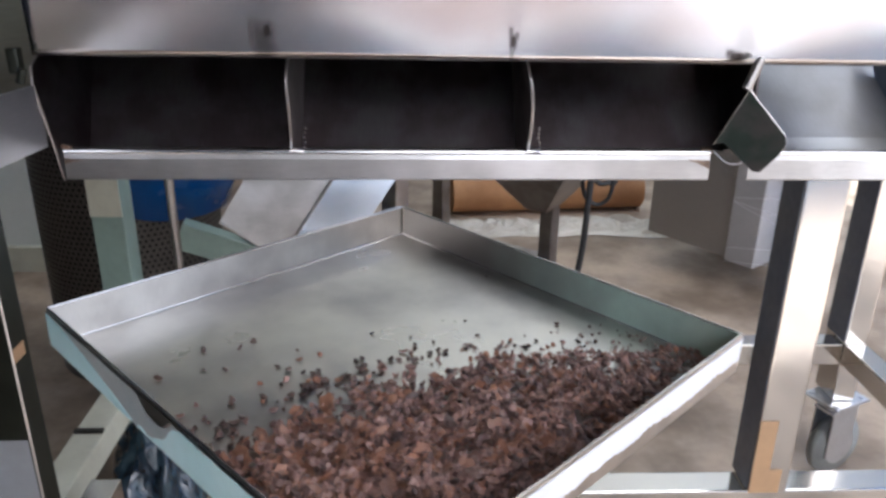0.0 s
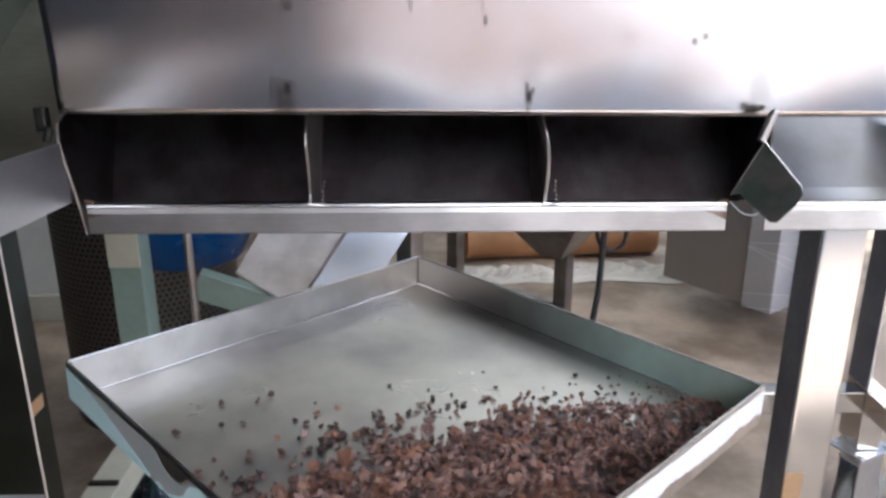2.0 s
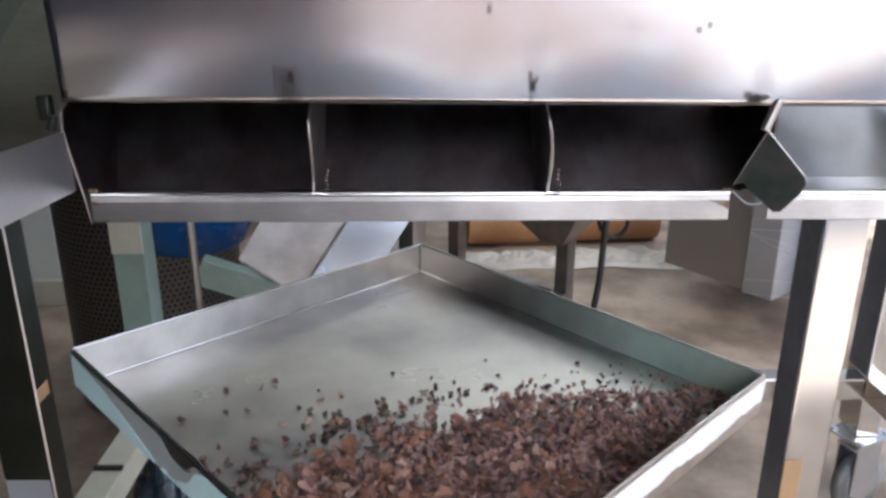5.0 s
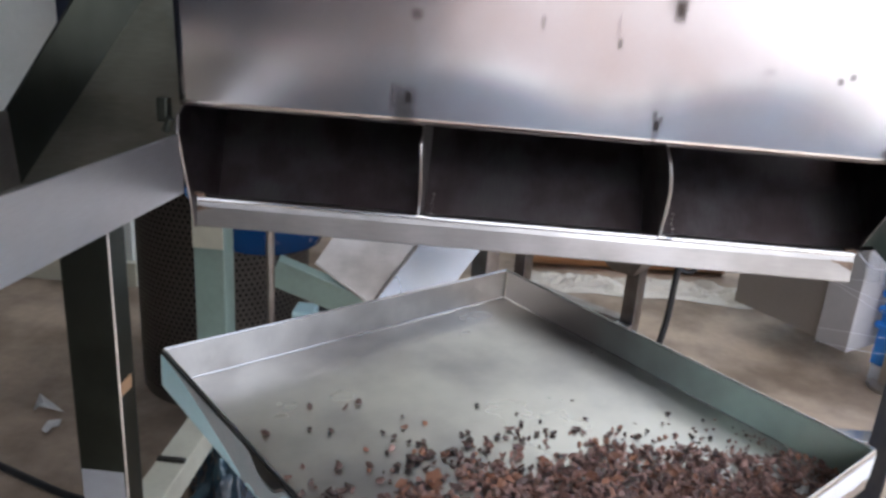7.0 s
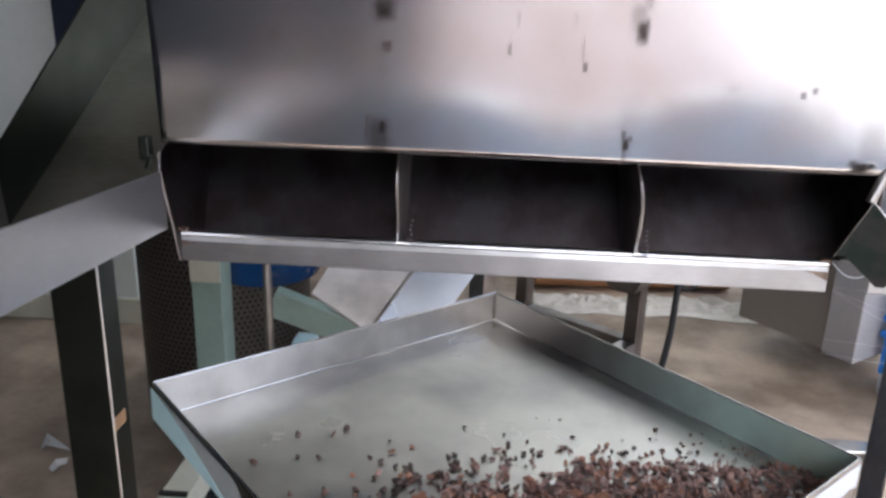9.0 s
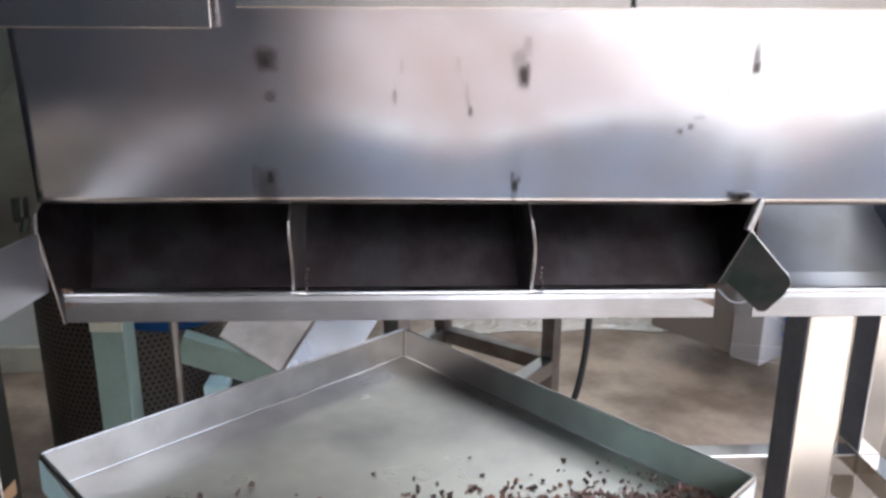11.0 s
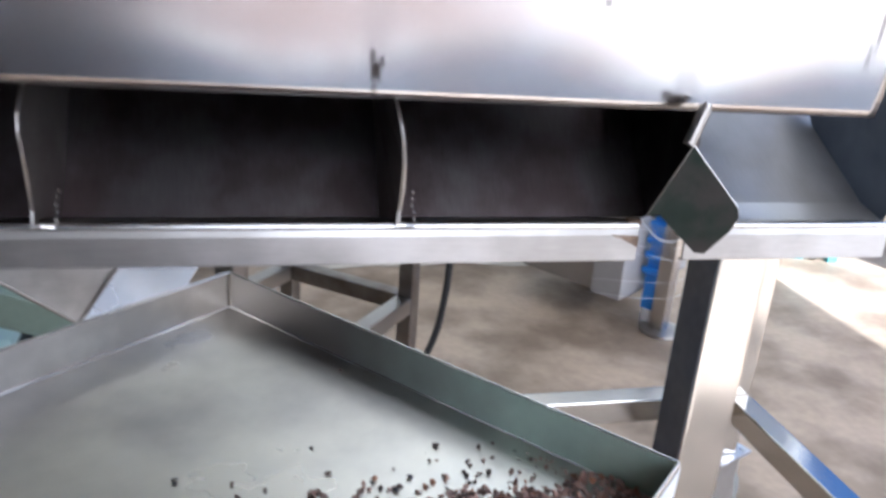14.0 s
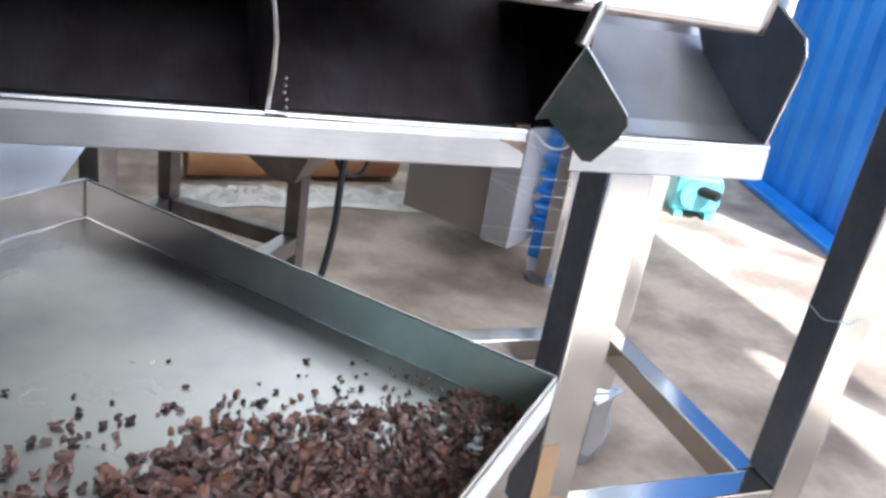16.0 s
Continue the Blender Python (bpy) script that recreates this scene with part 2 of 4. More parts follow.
REFLECTED_PALE = mat("reflected_pale_ground", (0.68, 0.65, 0.62), 0.9, 0, 0.06, 0.8, 40, 0.05)
for outdoor in (REFLECTED_DARK, REFLECTED_BEIGE, REFLECTED_PALE):
    outdoor.node_tree.nodes["Principled BSDF"].inputs["Specular IOR Level"].default_value = 0.1
SHEET = mat("blue_grey_sheet", (0.065, 0.09, 0.125), 0.5, 0.0, 0.1, 2, 40, 0.05)
ROOF = mat("grey_roof_sheet", (0.32, 0.32, 0.32), 0.6, 0.2, 0.08, 1.5, 30, 0.05)
GREY_CAB = mat("grey_cabinet_paint", (0.29, 0.265, 0.245), 0.35, 0.4, 0.06, 3, 60, 0.02)
PALE_CAB = mat("pale_cabinet_paint", (0.43, 0.42, 0.42), 0.4, 0.1, 0.05, 5, 60, 0.02, second=(0.36, 0.35, 0.35))
DARK = mat("dark_steel", (0.05, 0.045, 0.04), 0.5, 0.6, 0.2, 9, 90, 0.1)
PERF = mat("perforated_brown_steel", (0.14, 0.125, 0.11), 0.45, 0.8, 0.2, 7, 80, 0.1)
HOLE = mat("hole_shadow_steel", (0.006, 0.006, 0.006), 0.8, 0, 0.2, 7, 80, 0)
NAVY = mat("navy_door_paint", (0.015, 0.02, 0.035), 0.5, 0, 0.2, 3, 60, 0.05)
# black for the dark floor that bare steel mirrors along the torn film
TORN_EDGE_DARK = mat("dark_torn_edge", (0.02, 0.022, 0.02), 0.4, 0.3, 0.3, 30, 120, 0.1)
NIB = mat("cocoa_nib", (0.29, 0.18, 0.148), 0.34, 0, 0.3, 60, 500, 0.3, second=(0.19, 0.105, 0.085), island=0.7)
NIB_DARK = mat("dark_cocoa_nib", (0.115, 0.07, 0.055), 0.4, 0, 0.3, 60, 500, 0.3, second=(0.07, 0.042, 0.034), obj=0.5)
HUSK = mat("cocoa_husk", (0.29, 0.145, 0.09), 0.38, 0, 0.25, 60, 500, 0.3, second=(0.22, 0.10, 0.06), island=0.5)
# grey of the tray wall's lit bare steel, put into the colour
WALL_GREY = mat("lit_bare_wall", (0.42, 0.45, 0.455), 0.4, 0.1, 0.1, 25, 120, 0.05, second=(0.36, 0.42, 0.44))
# paler copy for the lit right end plate, brightness put into its colour
END_PLATE_LIT = mat("lit_slate_blue_plate", (0.27, 0.32, 0.40), 0.35, 0.4, 0.08, 15, 80, 0.03, second=(0.21, 0.25, 0.32))
LEG_GREY = mat("leg_foot_grey", (0.30, 0.31, 0.33), 0.3, 0.2, 0.08, 20, 90, 0.03)
CLEAR = bpy.data.materials.new("clear_stretch_film")
CLEAR.use_nodes = True
_b = CLEAR.node_tree.nodes["Principled BSDF"]
_b.inputs["Transmission Weight"].default_value, _b.inputs["Roughness"].default_value = 1.0, 0.12
_b.inputs["IOR"].default_value, _b.inputs["Base Color"].default_value = 1.1, (0.93, 0.95, 0.97, 1)


# ---- mesh helpers ----
def mesh_of(bm, name, material, smooth=False):
    me = bpy.data.meshes.new(name)
    bmesh.ops.recalc_face_normals(bm, faces=bm.faces[:])
    for f in bm.faces:
        f.smooth = smooth
    bm.to_mesh(me)
    bm.free()
    me.materials.append(material)
    return me


def part(name, bm, material, parent, label="", smooth=False):
    ob = new(name, mesh_of(bm, name, material, smooth))
    ob.parent = parent
    if label:
        ob["label"] = label
    return ob


def thing(name, label, category, at=(0, 0, 0), group="", kind=""):
    ob = new(name)
    ob.location = at
    ob.empty_display_size = 0.05
    return tagged(ob, label, category, group, kind)


def whole(name, bm, material, label, category, group="", kind="", smooth=False):
    return tagged(new(name, mesh_of(bm, name, material, smooth)), label, category, group, kind)


def box(x0, x1, y0, y1, z0, z1, bevel=0.0, seg=2):
    bm = bmesh.new()
    bmesh.ops.create_cube(bm, size=1)
    for v in bm.verts:
        v.co = Vector(((x0 + x1) / 2 + v.co.x * (x1 - x0), (y0 + y1) / 2 + v.co.y * (y1 - y0), (z0 + z1) / 2 + v.co.z * (z1 - z0)))
    if bevel:
        bmesh.ops.bevel(bm, geom=bm.edges[:], offset=bevel, segments=seg, affect="EDGES", profile=0.6)
    return bm


def moved(bm, m):
    bm.transform(m)
    return bm


def join(*bms):
    out = bmesh.new()
    for b in bms:
        me = bpy.data.meshes.new("tmp")
        b.to_mesh(me)
        b.free()
        out.from_mesh(me)
        bpy.data.meshes.remove(me)
    return out


def cyl(r, h, seg=24, r2=None, bevel=0.0):
    """Upright, from z 0 to h."""
    bm = bmesh.new()
    bmesh.ops.create_cone(bm, cap_ends=True, segments=seg, radius1=r, radius2=r if r2 is None else r2, depth=h)
    bmesh.ops.translate(bm, verts=bm.verts[:], vec=(0, 0, h / 2))
    if bevel:
        rim = [e for e in bm.edges if len(e.link_faces) == 2 and any(len(f.verts) > 4 for f in e.link_faces)]
        bmesh.ops.bevel(bm, geom=rim, offset=bevel, segments=2, affect="EDGES")
    return bm


def plate(points, thick, normal):
    """A flat or folded sheet: a list of faces' corner lists, given thickness along normal."""
    bm = bmesh.new()
    cache = {}

    def vert(p):
        k = tuple(round(c, 5) for c in p)
        if k not in cache:
            cache[k] = bm.verts.new(p)
        return cache[k]
    faces = [bm.faces.new([vert(p) for p in ps]) for ps in points]
    ext = bmesh.ops.extrude_face_region(bm, geom=faces)
    bmesh.ops.translate(bm, verts=[g for g in ext["geom"] if isinstance(g, bmesh.types.BMVert)], vec=Vector(normal) * thick)
    return bm


def strip(profile, x0, x1, thick):
    """A sheet folded along a (y, z) profile, running along x, thickened across its fold."""
    bm = bmesh.new()
    n = len(profile)
    inner = []
    for i, (y, z) in enumerate(profile):
        a, b = Vector(profile[max(0, i - 1)]), Vector(profile[min(n - 1, i + 1)])
        d = (b - a).normalized()
        inner.append((y + d.y * thick, z - d.x * thick))
    loop = list(profile) + inner[::-1]
    va = [bm.verts.new((x0, y, z)) for y, z in loop]
    vb = [bm.verts.new((x1, y, z)) for y, z in loop]
    m = len(loop)
    for i in range(n - 1):
        for p, q in ((i, i + 1), (m - 2 - i, m - 1 - i)):
            bm.faces.new((va[p], va[q], vb[q], vb[p]))
        for vs in (va, vb):
            bm.faces.new((vs[i], vs[i + 1], vs[m - 2 - i], vs[m - 1 - i]))
    bm.faces.new((va[0], va[m - 1], vb[m - 1], vb[0]))
    bm.faces.new((va[n - 1], va[n], vb[n], vb[n - 1]))
    return bm


def tube_path(points, r, seg=10):
    """A round bar or hose along points."""
    bm = bmesh.new()
    pts = [Vector(p) for p in points]
    rings = []
    for i, p in enumerate(pts):
        d = (pts[min(i + 1, len(pts) - 1)] - pts[max(i - 1, 0)]).normalized()
        q = d.to_track_quat("Z", "Y")
        rings.append([bm.verts.new(p + q @ Vector((r * math.cos(a), r * math.sin(a), 0))) for a in (2 * math.pi * k / seg for k in range(seg))])
    for a, b in zip(rings, rings[1:]):
        for k in range(seg):
            bm.faces.new((a[k], a[(k + 1) % seg], b[(k + 1) % seg], b[k]))
    bm.faces.new(rings[0][::-1])
    bm.faces.new(rings[-1])
    return bm


def curve_points(ctrl, n=24):
    """Catmull-Rom through ctrl."""
    c = [Vector(p) for p in ctrl]
    c = [2 * c[0] - c[1]] + c + [2 * c[-1] - c[-2]]
    out = []
    for i in range(1, len(c) - 2):
        for k in range(n):
            t = k / n
            out.append(0.5 * ((2 * c[i]) + (c[i + 1] - c[i - 1]) * t + (2 * c[i - 1] - 5 * c[i] + 4 * c[i + 1] - c[i + 2]) * t * t + (3 * c[i] - c[i - 1] - 3 * c[i + 1] + c[i + 2]) * t ** 3))
    return out + [c[-2]]


# ---- setting ----
def setting():
    g = box(-40, 40, -40, 40, -0.3, 0.0)
    whole("floor", g, CONCRETE, "worn brown-grey concrete workshop floor with dusty stains", "floor", kind="structure")
    whole("wall_back", box(-3.1, 4.0, 3.2, 3.35, 0, 4.2), PLASTER, "pale green plastered back wall", "wall", kind="structure")
    # unseen, and navy only to dim what the legs' left sides reflect
    whole("wall_left", box(-3.25, -3.1, -2.2, 3.35, 0, 4.2), NAVY, "unseen side wall, navy to keep reflections dim", "wall", kind="structure")
    whole("wall_partition", box(-3.1, -1.02, 1.95, 2.07, 0, 4.2, 0.004), PLASTER, "pale green plastered partition wall", "wall", kind="structure")
    whole("baseboard", box(-3.1, -1.0, 1.925, 1.948, 0, 0.1, 0.004), CREAM, "cream skirting along the partition wall", "baseboard", kind="structure")
    whole("door_1", box(-1.0, -0.42, 3.14, 3.19, 0, 2.3, 0.004), NAVY, "dark navy door in the back wall", "door", kind="structure")
    whole("duct", box(-1.16, -1.01, 1.82, 1.94, 0.84, 4.2, 0.004), NAVY, "dark navy duct fixed to the partition wall", "duct", kind="structure")
    # unseen wall added as the dark left part of the panel's reflection
    whole("wall_front_added", box(-3.25, 0.10, -2.32, -2.2, 0, 4.2), SHEET, "unseen dark blue-grey wall added for the panel's left part to reflect", "wall", kind="structure")
    # unseen wall, added only to close the yard
    whole("wall_yard_added", box(-14.0, 14.0, -22.2, -22.0, 0, 1.6), YARD, "unseen low beige wall added to close the yard", "wall", kind="structure")
    # unseen sheets and roof; their edges are set to shape the sun patch
    whole("wall_sun_blocker", box(3.36, 3.46, -2.2, 1.5, 3.7, 4.2), BLUE, "unseen blue sheet added over the open side to bound the sunlight", "wall", kind="structure")
    whole("ceiling", box(-3.25, 3.46, -2.22, 3.35, 4.2, 4.3), ROOF, "unseen grey sheet roof, its edge set to cut the sunlight", "ceiling", kind="structure")
    whole("ceiling_sun_blocker", box(-3.25, 3.31, -4.2, -2.224, 4.2, 4.3), ROOF, "unseen grey sheet added to keep the sun off the machine", "ceiling", kind="structure")
    # unseen slabs and pale strip, added for the front panel's reflection
    whole("yard_reflected_dark", box(-9.0, 9.0, -4.4, -2.33, -0.05, 0.006), REFLECTED_DARK, "unseen blue-grey ground added for the front panel to reflect", "ground", kind="structure")
    whole("kerb", box(-12.0, 12.0, -4.70, -4.404, -0.05, 0.05, 0.01), REFLECTED_PALE, "unseen pale strip added for a bright line in the panel's reflection", "kerb", kind="structure")
    whole("yard_reflected_beige", box(-12.0, 2.9, -21.9, -4.704, -0.05, 0.006), REFLECTED_BEIGE, "unseen reddish beige ground added for the front panel to reflect", "ground", kind="structure")
    whole("yard_reflected_pale", box(2.904, 12.0, -21.9, -4.704, -0.05, 0.006), REFLECTED_PALE, "unseen pale ground added for the panel's bright end to reflect", "ground", kind="structure")
    # ribbed blue sheet wall, a little out of square
    bm = bmesh.new()
    rows = []
    pitch, length = 0.19, 1.7
    s = 0.0
    prof = []
    while s < length:
        for ds, d in ((0, 0), (0.085, 0), (0.105, 0.028), (0.165, 0.028)):
            prof.append((s + ds, d))
        s += pitch
    for z in (-0.02, 4.2):
        rows.append([bm.verts.new((d, t, z)) for t, d in prof])
    for a, b, c, d in zip(rows[0], rows[0][1:], rows[1][1:], rows[1]):
        bm.faces.new((a, b, c, d))
    ext = bmesh.ops.extrude_face_region(bm, geom=bm.faces[:])
    bmesh.ops.translate(bm, verts=[g for g in ext["geom"] if isinstance(g, bmesh.types.BMVert)], vec=(0.006, 0, 0))
    moved(bm, pose(3.27, 1.56, 0, 0, 0, -17.5))
    whole("wall_right", bm, BLUE, "bright blue ribbed metal sheet wall", "wall", kind="structure")
    whole("baseboard_right", moved(box(-0.14, -0.012, 0.0, 2.0, 0.0, 0.035, 0.008), pose(3.27, 1.56, 0, 0, 0, -17.5)), BLUE, "blue flashing at the foot of the sheet wall", "baseboard", kind="structure")


setting()


# ---- winnowing machine ----
TZ = 0.355   # top of the bottom rails


def caster(parent, x, y, turn):
    c = new("caster")
    c.parent, c.matrix_basis = parent, pose(x, y, 0, 0, 0, turn)
    c["label"] = "swivel caster with a zinc plate and grey rubber wheel"
    pl = box(-0.055, 0.055, -0.045, 0.045, 0.205, 0.211, 0.0015)
    for sx in (-1, 1):
        for sy in (-1, 1):
            pl = join(pl, moved(cyl(0.008, 0.004, 12), pose(sx * 0.042, sy * 0.033, 0.2105)))
    part("plate", pl, ZINC, c)
    fork = join(moved(cyl(0.028, 0.025, 20), pose(0, 0, 0.18)), box(-0.03, 0.05, -0.026, -0.022, 0.06, 0.185, 0.001), box(-0.03, 0.05, 0.022, 0.026, 0.06, 0.185, 0.001), box(-0.035, 0.035, -0.026, 0.026, 0.177, 0.183, 0.001))
    part("fork", fork, ZINC, c)
    part("tyre", moved(cyl(0.075, 0.036, 36, bevel=0.008), pose(0.025, 0.018, 0.0752, 90, 0, 0)), RUBBER, c, smooth=True)
    part("hub", moved(cyl(0.045, 0.040, 24), pose(0.025, 0.02, 0.0752, 90, 0, 0)), ZINC, c)


# lean set so that the panel reflects the added yard ground
PANEL_LEAN = -0.06   # how far the front panel leans, per metre of height


def machine():
    m = thing("winnowing_machine", "stainless steel cocoa winnowing machine with outlet troughs on casters", "machine")
    # front panel, a thin sheet pulled out of true along its weld rows
    bm = bmesh.new()
    nx, nz = 110, 44
    grid = []
    for j in range(nz + 1):
        h = 0.29 * j / nz
        row = []
        for i in range(nx + 1):
            x = -0.003 + 0.869 * i / nx
            z = 1.0555 - 0.0065 * x / 0.866 + h
            ripple = -0.013 * math.sin((x - 0.195) * 2 * math.pi / 0.285) * (0.35 + 0.65 * min(1, max(0, (x - 0.05) / 0.2)))
            y = 0.007 + 0.006 * x / 0.866 + PANEL_LEAN * h + ripple * h * math.exp(-(h / 0.25) ** 2)
            y += 0.0005 * noise.noise(Vector((x * 5, h * 7, 1.3))) + 0.00005 * math.sin(h * 60 + 2.2 * math.sin(x * 6))
            row.append(bm.verts.new((x * (1 + 0.10 * h), y, z)))
        grid.append(row)
    for a, b in zip(grid, grid[1:]):
        for i in range(nx):
            bm.faces.new((a[i], a[i + 1], b[i + 1], b[i]))
    ext = bmesh.ops.extrude_face_region(bm, geom=bm.faces[:])
    bmesh.ops.translate(bm, verts=[g for g in ext["geom"] if isinstance(g, bmesh.types.BMVert)], vec=(0, 0.0012, 0))
    part("front_panel", bm, STEEL_PANEL, m, "smeared stainless front panel with slight ripples", smooth=True)
    part("side_panel", join(box(-0.006, -0.004, 0.024, 0.10, 1.062, 1.62), plate([[(-0.006, 0.10, 1.0), (-0.006, 0.30, 1.30), (-0.006, 0.30, 1.62), (-0.006, 0.10, 1.62)]], 0.002, (1, 0, 0))), STEEL, m)
    part("side_panel", plate([[(0.868, 0.03, 1.062), (0.868, 0.17, 1.13), (0.868, 0.30, 1.32), (0.868, 0.30, 1.62), (0.868, 0.06, 1.62)]], 0.002, (-1, 0, 0)), STEEL_DULL, m)
    part("back_panel", box(0.0, 0.866, 0.30, 0.302, 1.295, 1.62), DARK, m)
    part("top_panel", box(0.0, 0.868, 0.04, 0.302, 1.62, 1.622), STEEL_DULL, m)
    part("upper_panel", plate([[(0, -0.008, 1.345), (0.866, -0.004, 1.345), (0.866, 0.03, 1.62), (0, 0.03, 1.62)]], 0.002, (0, 1, 0)), STEEL, m)
    # flat covers that hang over the panel's upper part
    for x0, x1, zb, y in ((-0.04, 0.183, 1.219, -0.0125), (0.205, 0.560, 1.237, -0.0115), (0.5635, 0.880, 1.238, -0.0095)):
        part("cover", box(x0, x1, y - 0.004, y, zb, 1.45, 0.0015), STEEL_PANEL, m, "flat stainless cover plate")
    # main trough and short trough: front flange, lip, gutter, steep back sheet
    prof = [(0.010, 0.930), (0.005, 0.9325), (0.006, 0.953), (0.0075, 0.958), (0.012, 0.9612), (0.020, 0.9615), (0.075, 0.945), (0.180, 1.085), (0.30, 1.30)]
    for x0, x1 in ((0.0105, 0.673), (0.714, 0.903)):
        part("trough", strip(prof[:6], x0, x1, 0.0025), STEEL_LIP, m, "stainless trough lip with a bright folded edge")
        # brighter rod added for the highlight along the lip
        part("lip_highlight", tube_path([(x0, 0.0095, 0.9598), (x1, 0.0095, 0.9598)], 0.0030, 10), EDGE, m)
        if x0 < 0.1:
            part("trough_shelf", strip(prof[5:7], x0 - 0.006 if x0 < 0.1 else x0, x1 + 0.004 if x1 > 0.8 else x1, 0.0025), TROUGH_SHADED, m)
    part("trough_sheet", strip(prof[6:], -0.003, 0.690, 0.0025), TROUGH_SHADED, m, "dusty trough sheet with the interior's shade in its colour")
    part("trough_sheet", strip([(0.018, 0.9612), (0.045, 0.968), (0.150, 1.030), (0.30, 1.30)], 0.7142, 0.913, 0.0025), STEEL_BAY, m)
    part("trough_sheet", strip(prof[6:], 0.6902, 0.714, 0.0025), TROUGH_SHADED, m)
    sides = {-0.003: [(0.055, 1.070), (0.000, 1.046), (-0.006, 1.031), (0.003, 0.962), (0.0055, 0.931), (0.022, 0.931), (0.075, 0.944), (0.165, 1.064)],
             0.904: [(0.055, 1.075), (0.010, 1.052), (0.004, 1.038), (0.005, 1.024), (0.018, 0.9585), (0.075, 0.944), (0.165, 1.064)]}
    for x, side in sides.items():
        slant = 0.10 if x < 0.1 else 0.0   # the outer one stands askew
        part("end_plate", plate([[(x + slant * (1.031 - z), y, z) for y, z in side]], 0.003, (1, 0, 0)), TROUGH_SHADED if x < 0.1 else END_PLATE_LIT, m)
        part("end_plate_edge", tube_path([(x + 0.0015 + slant * (1.031 - z), y - 0.001, z) for y, z in side[:5]], 0.0012, 6), EDGE if x > 0.1 else STEEL_DULL, m)
    for x, sway in ((0.238, 0.0012), (0.480, 0.003)):
        bow = [(0.045, 1.060), (0.020, 1.049), (0.004, 1.037), (-0.001, 1.026), (0.000, 1.010), (0.004, 0.99), (0.008, 0.972), (0.004, 0.9605), (0.075, 0.946), (0.165, 1.062)]
        part("divider", plate([[(x + sway * math.sin((z - 0.96) * 45), y, z) for y, z in bow]], 0.0025, (1, 0, 0)), STEEL_DULL, m)
        part("divider_edge", tube_path([(x + 0.00125 + sway * math.sin((z - 0.96) * 45), y - 0.001, z) for y, z in bow[2:8]], 0.0006, 6), STEEL, m)
        part("divider_foot", tube_path([(x, 0.0035, 0.9625), (x + 0.007, 0.0038, 0.9622), (x + 0.014, 0.006, 0.9608)], 0.0014, 8), EDGE, m, "bright foot of the dividing sheet")
        for k in range(5):
            bead = bmesh.new()
            bmesh.ops.create_icosphere(bead, subdivisions=1, radius=0.0016 - 0.0002 * (k % 2))
            part("weld_bead", moved(bead, pose(x + 0.0145 + 0.0008 * math.sin(k * 2.1), 0.012 + 0.003 * k, 0.9645 + 0.0042 * k)), EDGE, m)
    for x in (0.006, 0.0095, 0.0075):
        bead = bmesh.new()
        bmesh.ops.create_icosphere(bead, subdivisions=1, radius=0.0022)
        part("weld_bead", moved(bead, pose(x, 0.008 + 0.6 * x, 0.9635 + 0.4 * (x - 0.006))), RUST, m)
    part("divider", plate([[(0.712, y, z) for y, z in ((0.012, 1.048), (0.010, 0.962), (0.045, 0.955), (0.075, 0.946), (0.180, 1.085), (0.180, 1.10))]], 0.002, (1, 0, 0)), TROUGH_SHADED, m, "dividing sheet added behind the flap, shade in its colour")
    part("weld_bead", moved(box(-0.004, 0.004, -0.004, 0.004, -0.004, 0.004, 0.003), pose(0.014, 0.012, 0.962)), RUST, m)
    part("weld_bead", moved(box(-0.008, 0.004, -0.003, 0.004, -0.003, 0.004, 0.002), pose(0.672, 0.012, 0.961)), RUST, m)
    # pivoting flap between the troughs
    flap = new("diverter_flap")
    flap.parent = m
    flap["label"] = "twisted dark steel diverter flap on a pivot rod"
    a, left, l2, l3 = (0.6945, -0.014, 1.030), (0.668, -0.010, 0.974), (0.677, -0.012, 0.976), (0.691, -0.016, 0.963)
    bot, bot2 = (0.706, -0.023, 0.949), (0.713, -0.025, 0.949)
    r3, r2, r1 = (0.728, -0.029, 0.968), (0.7325, -0.030, 0.979), (0.731, -0.029, 0.987)
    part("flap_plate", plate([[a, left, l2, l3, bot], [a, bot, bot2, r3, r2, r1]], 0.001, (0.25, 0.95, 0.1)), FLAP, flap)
    part("flap_edge", tube_path([a, r1, r2, r3], 0.0005, 6), EDGE, flap)
    part("flap_edge", tube_path([a, left], 0.0006, 6), STEEL_DULL, flap)
    part("pivot_rod", tube_path([(0.7045, -0.004, 1.0555), (0.7030, -0.005, 1.053), (0.693, -0.009, 1.029)], 0.0050, 14), STEEL_DULL, flap)
    part("pivot_end", tube_path([(0.7045, -0.0042, 1.0556), (0.7060, -0.0035, 1.0585)], 0.0034, 12), STEEL, flap)
    part("loose_film", plate([[(0.668, -0.005, 0.973), (0.690, -0.009, 0.963), (0.699, -0.001, 0.938), (0.689, 0.002, 0.934)]], 0.0004, (0, 1, 0)), CLEAR, m, "loose scrap of clear film")
    # hinge clip at the panel's corner
    part("clip", join(box(-0.020, -0.009, -0.010, 0.002, 1.040, 1.064, 0.002), moved(cyl(0.004, 0.014, 12), pose(-0.010, -0.012, 1.032, 0, 20, 0))), STEEL_DARKENED, m, "small welded steel clip")
    # side discharge chute
    part("chute_wall", plate([[(0.0, 0.0, 1.028), (0.0, 0.0, 0.967), (0.0, -0.52, 0.992), (0.0, -0.52, 1.050)]], 0.003, (-1, 0, 0)), STEEL_CHUTE, m, "stainless chute side")
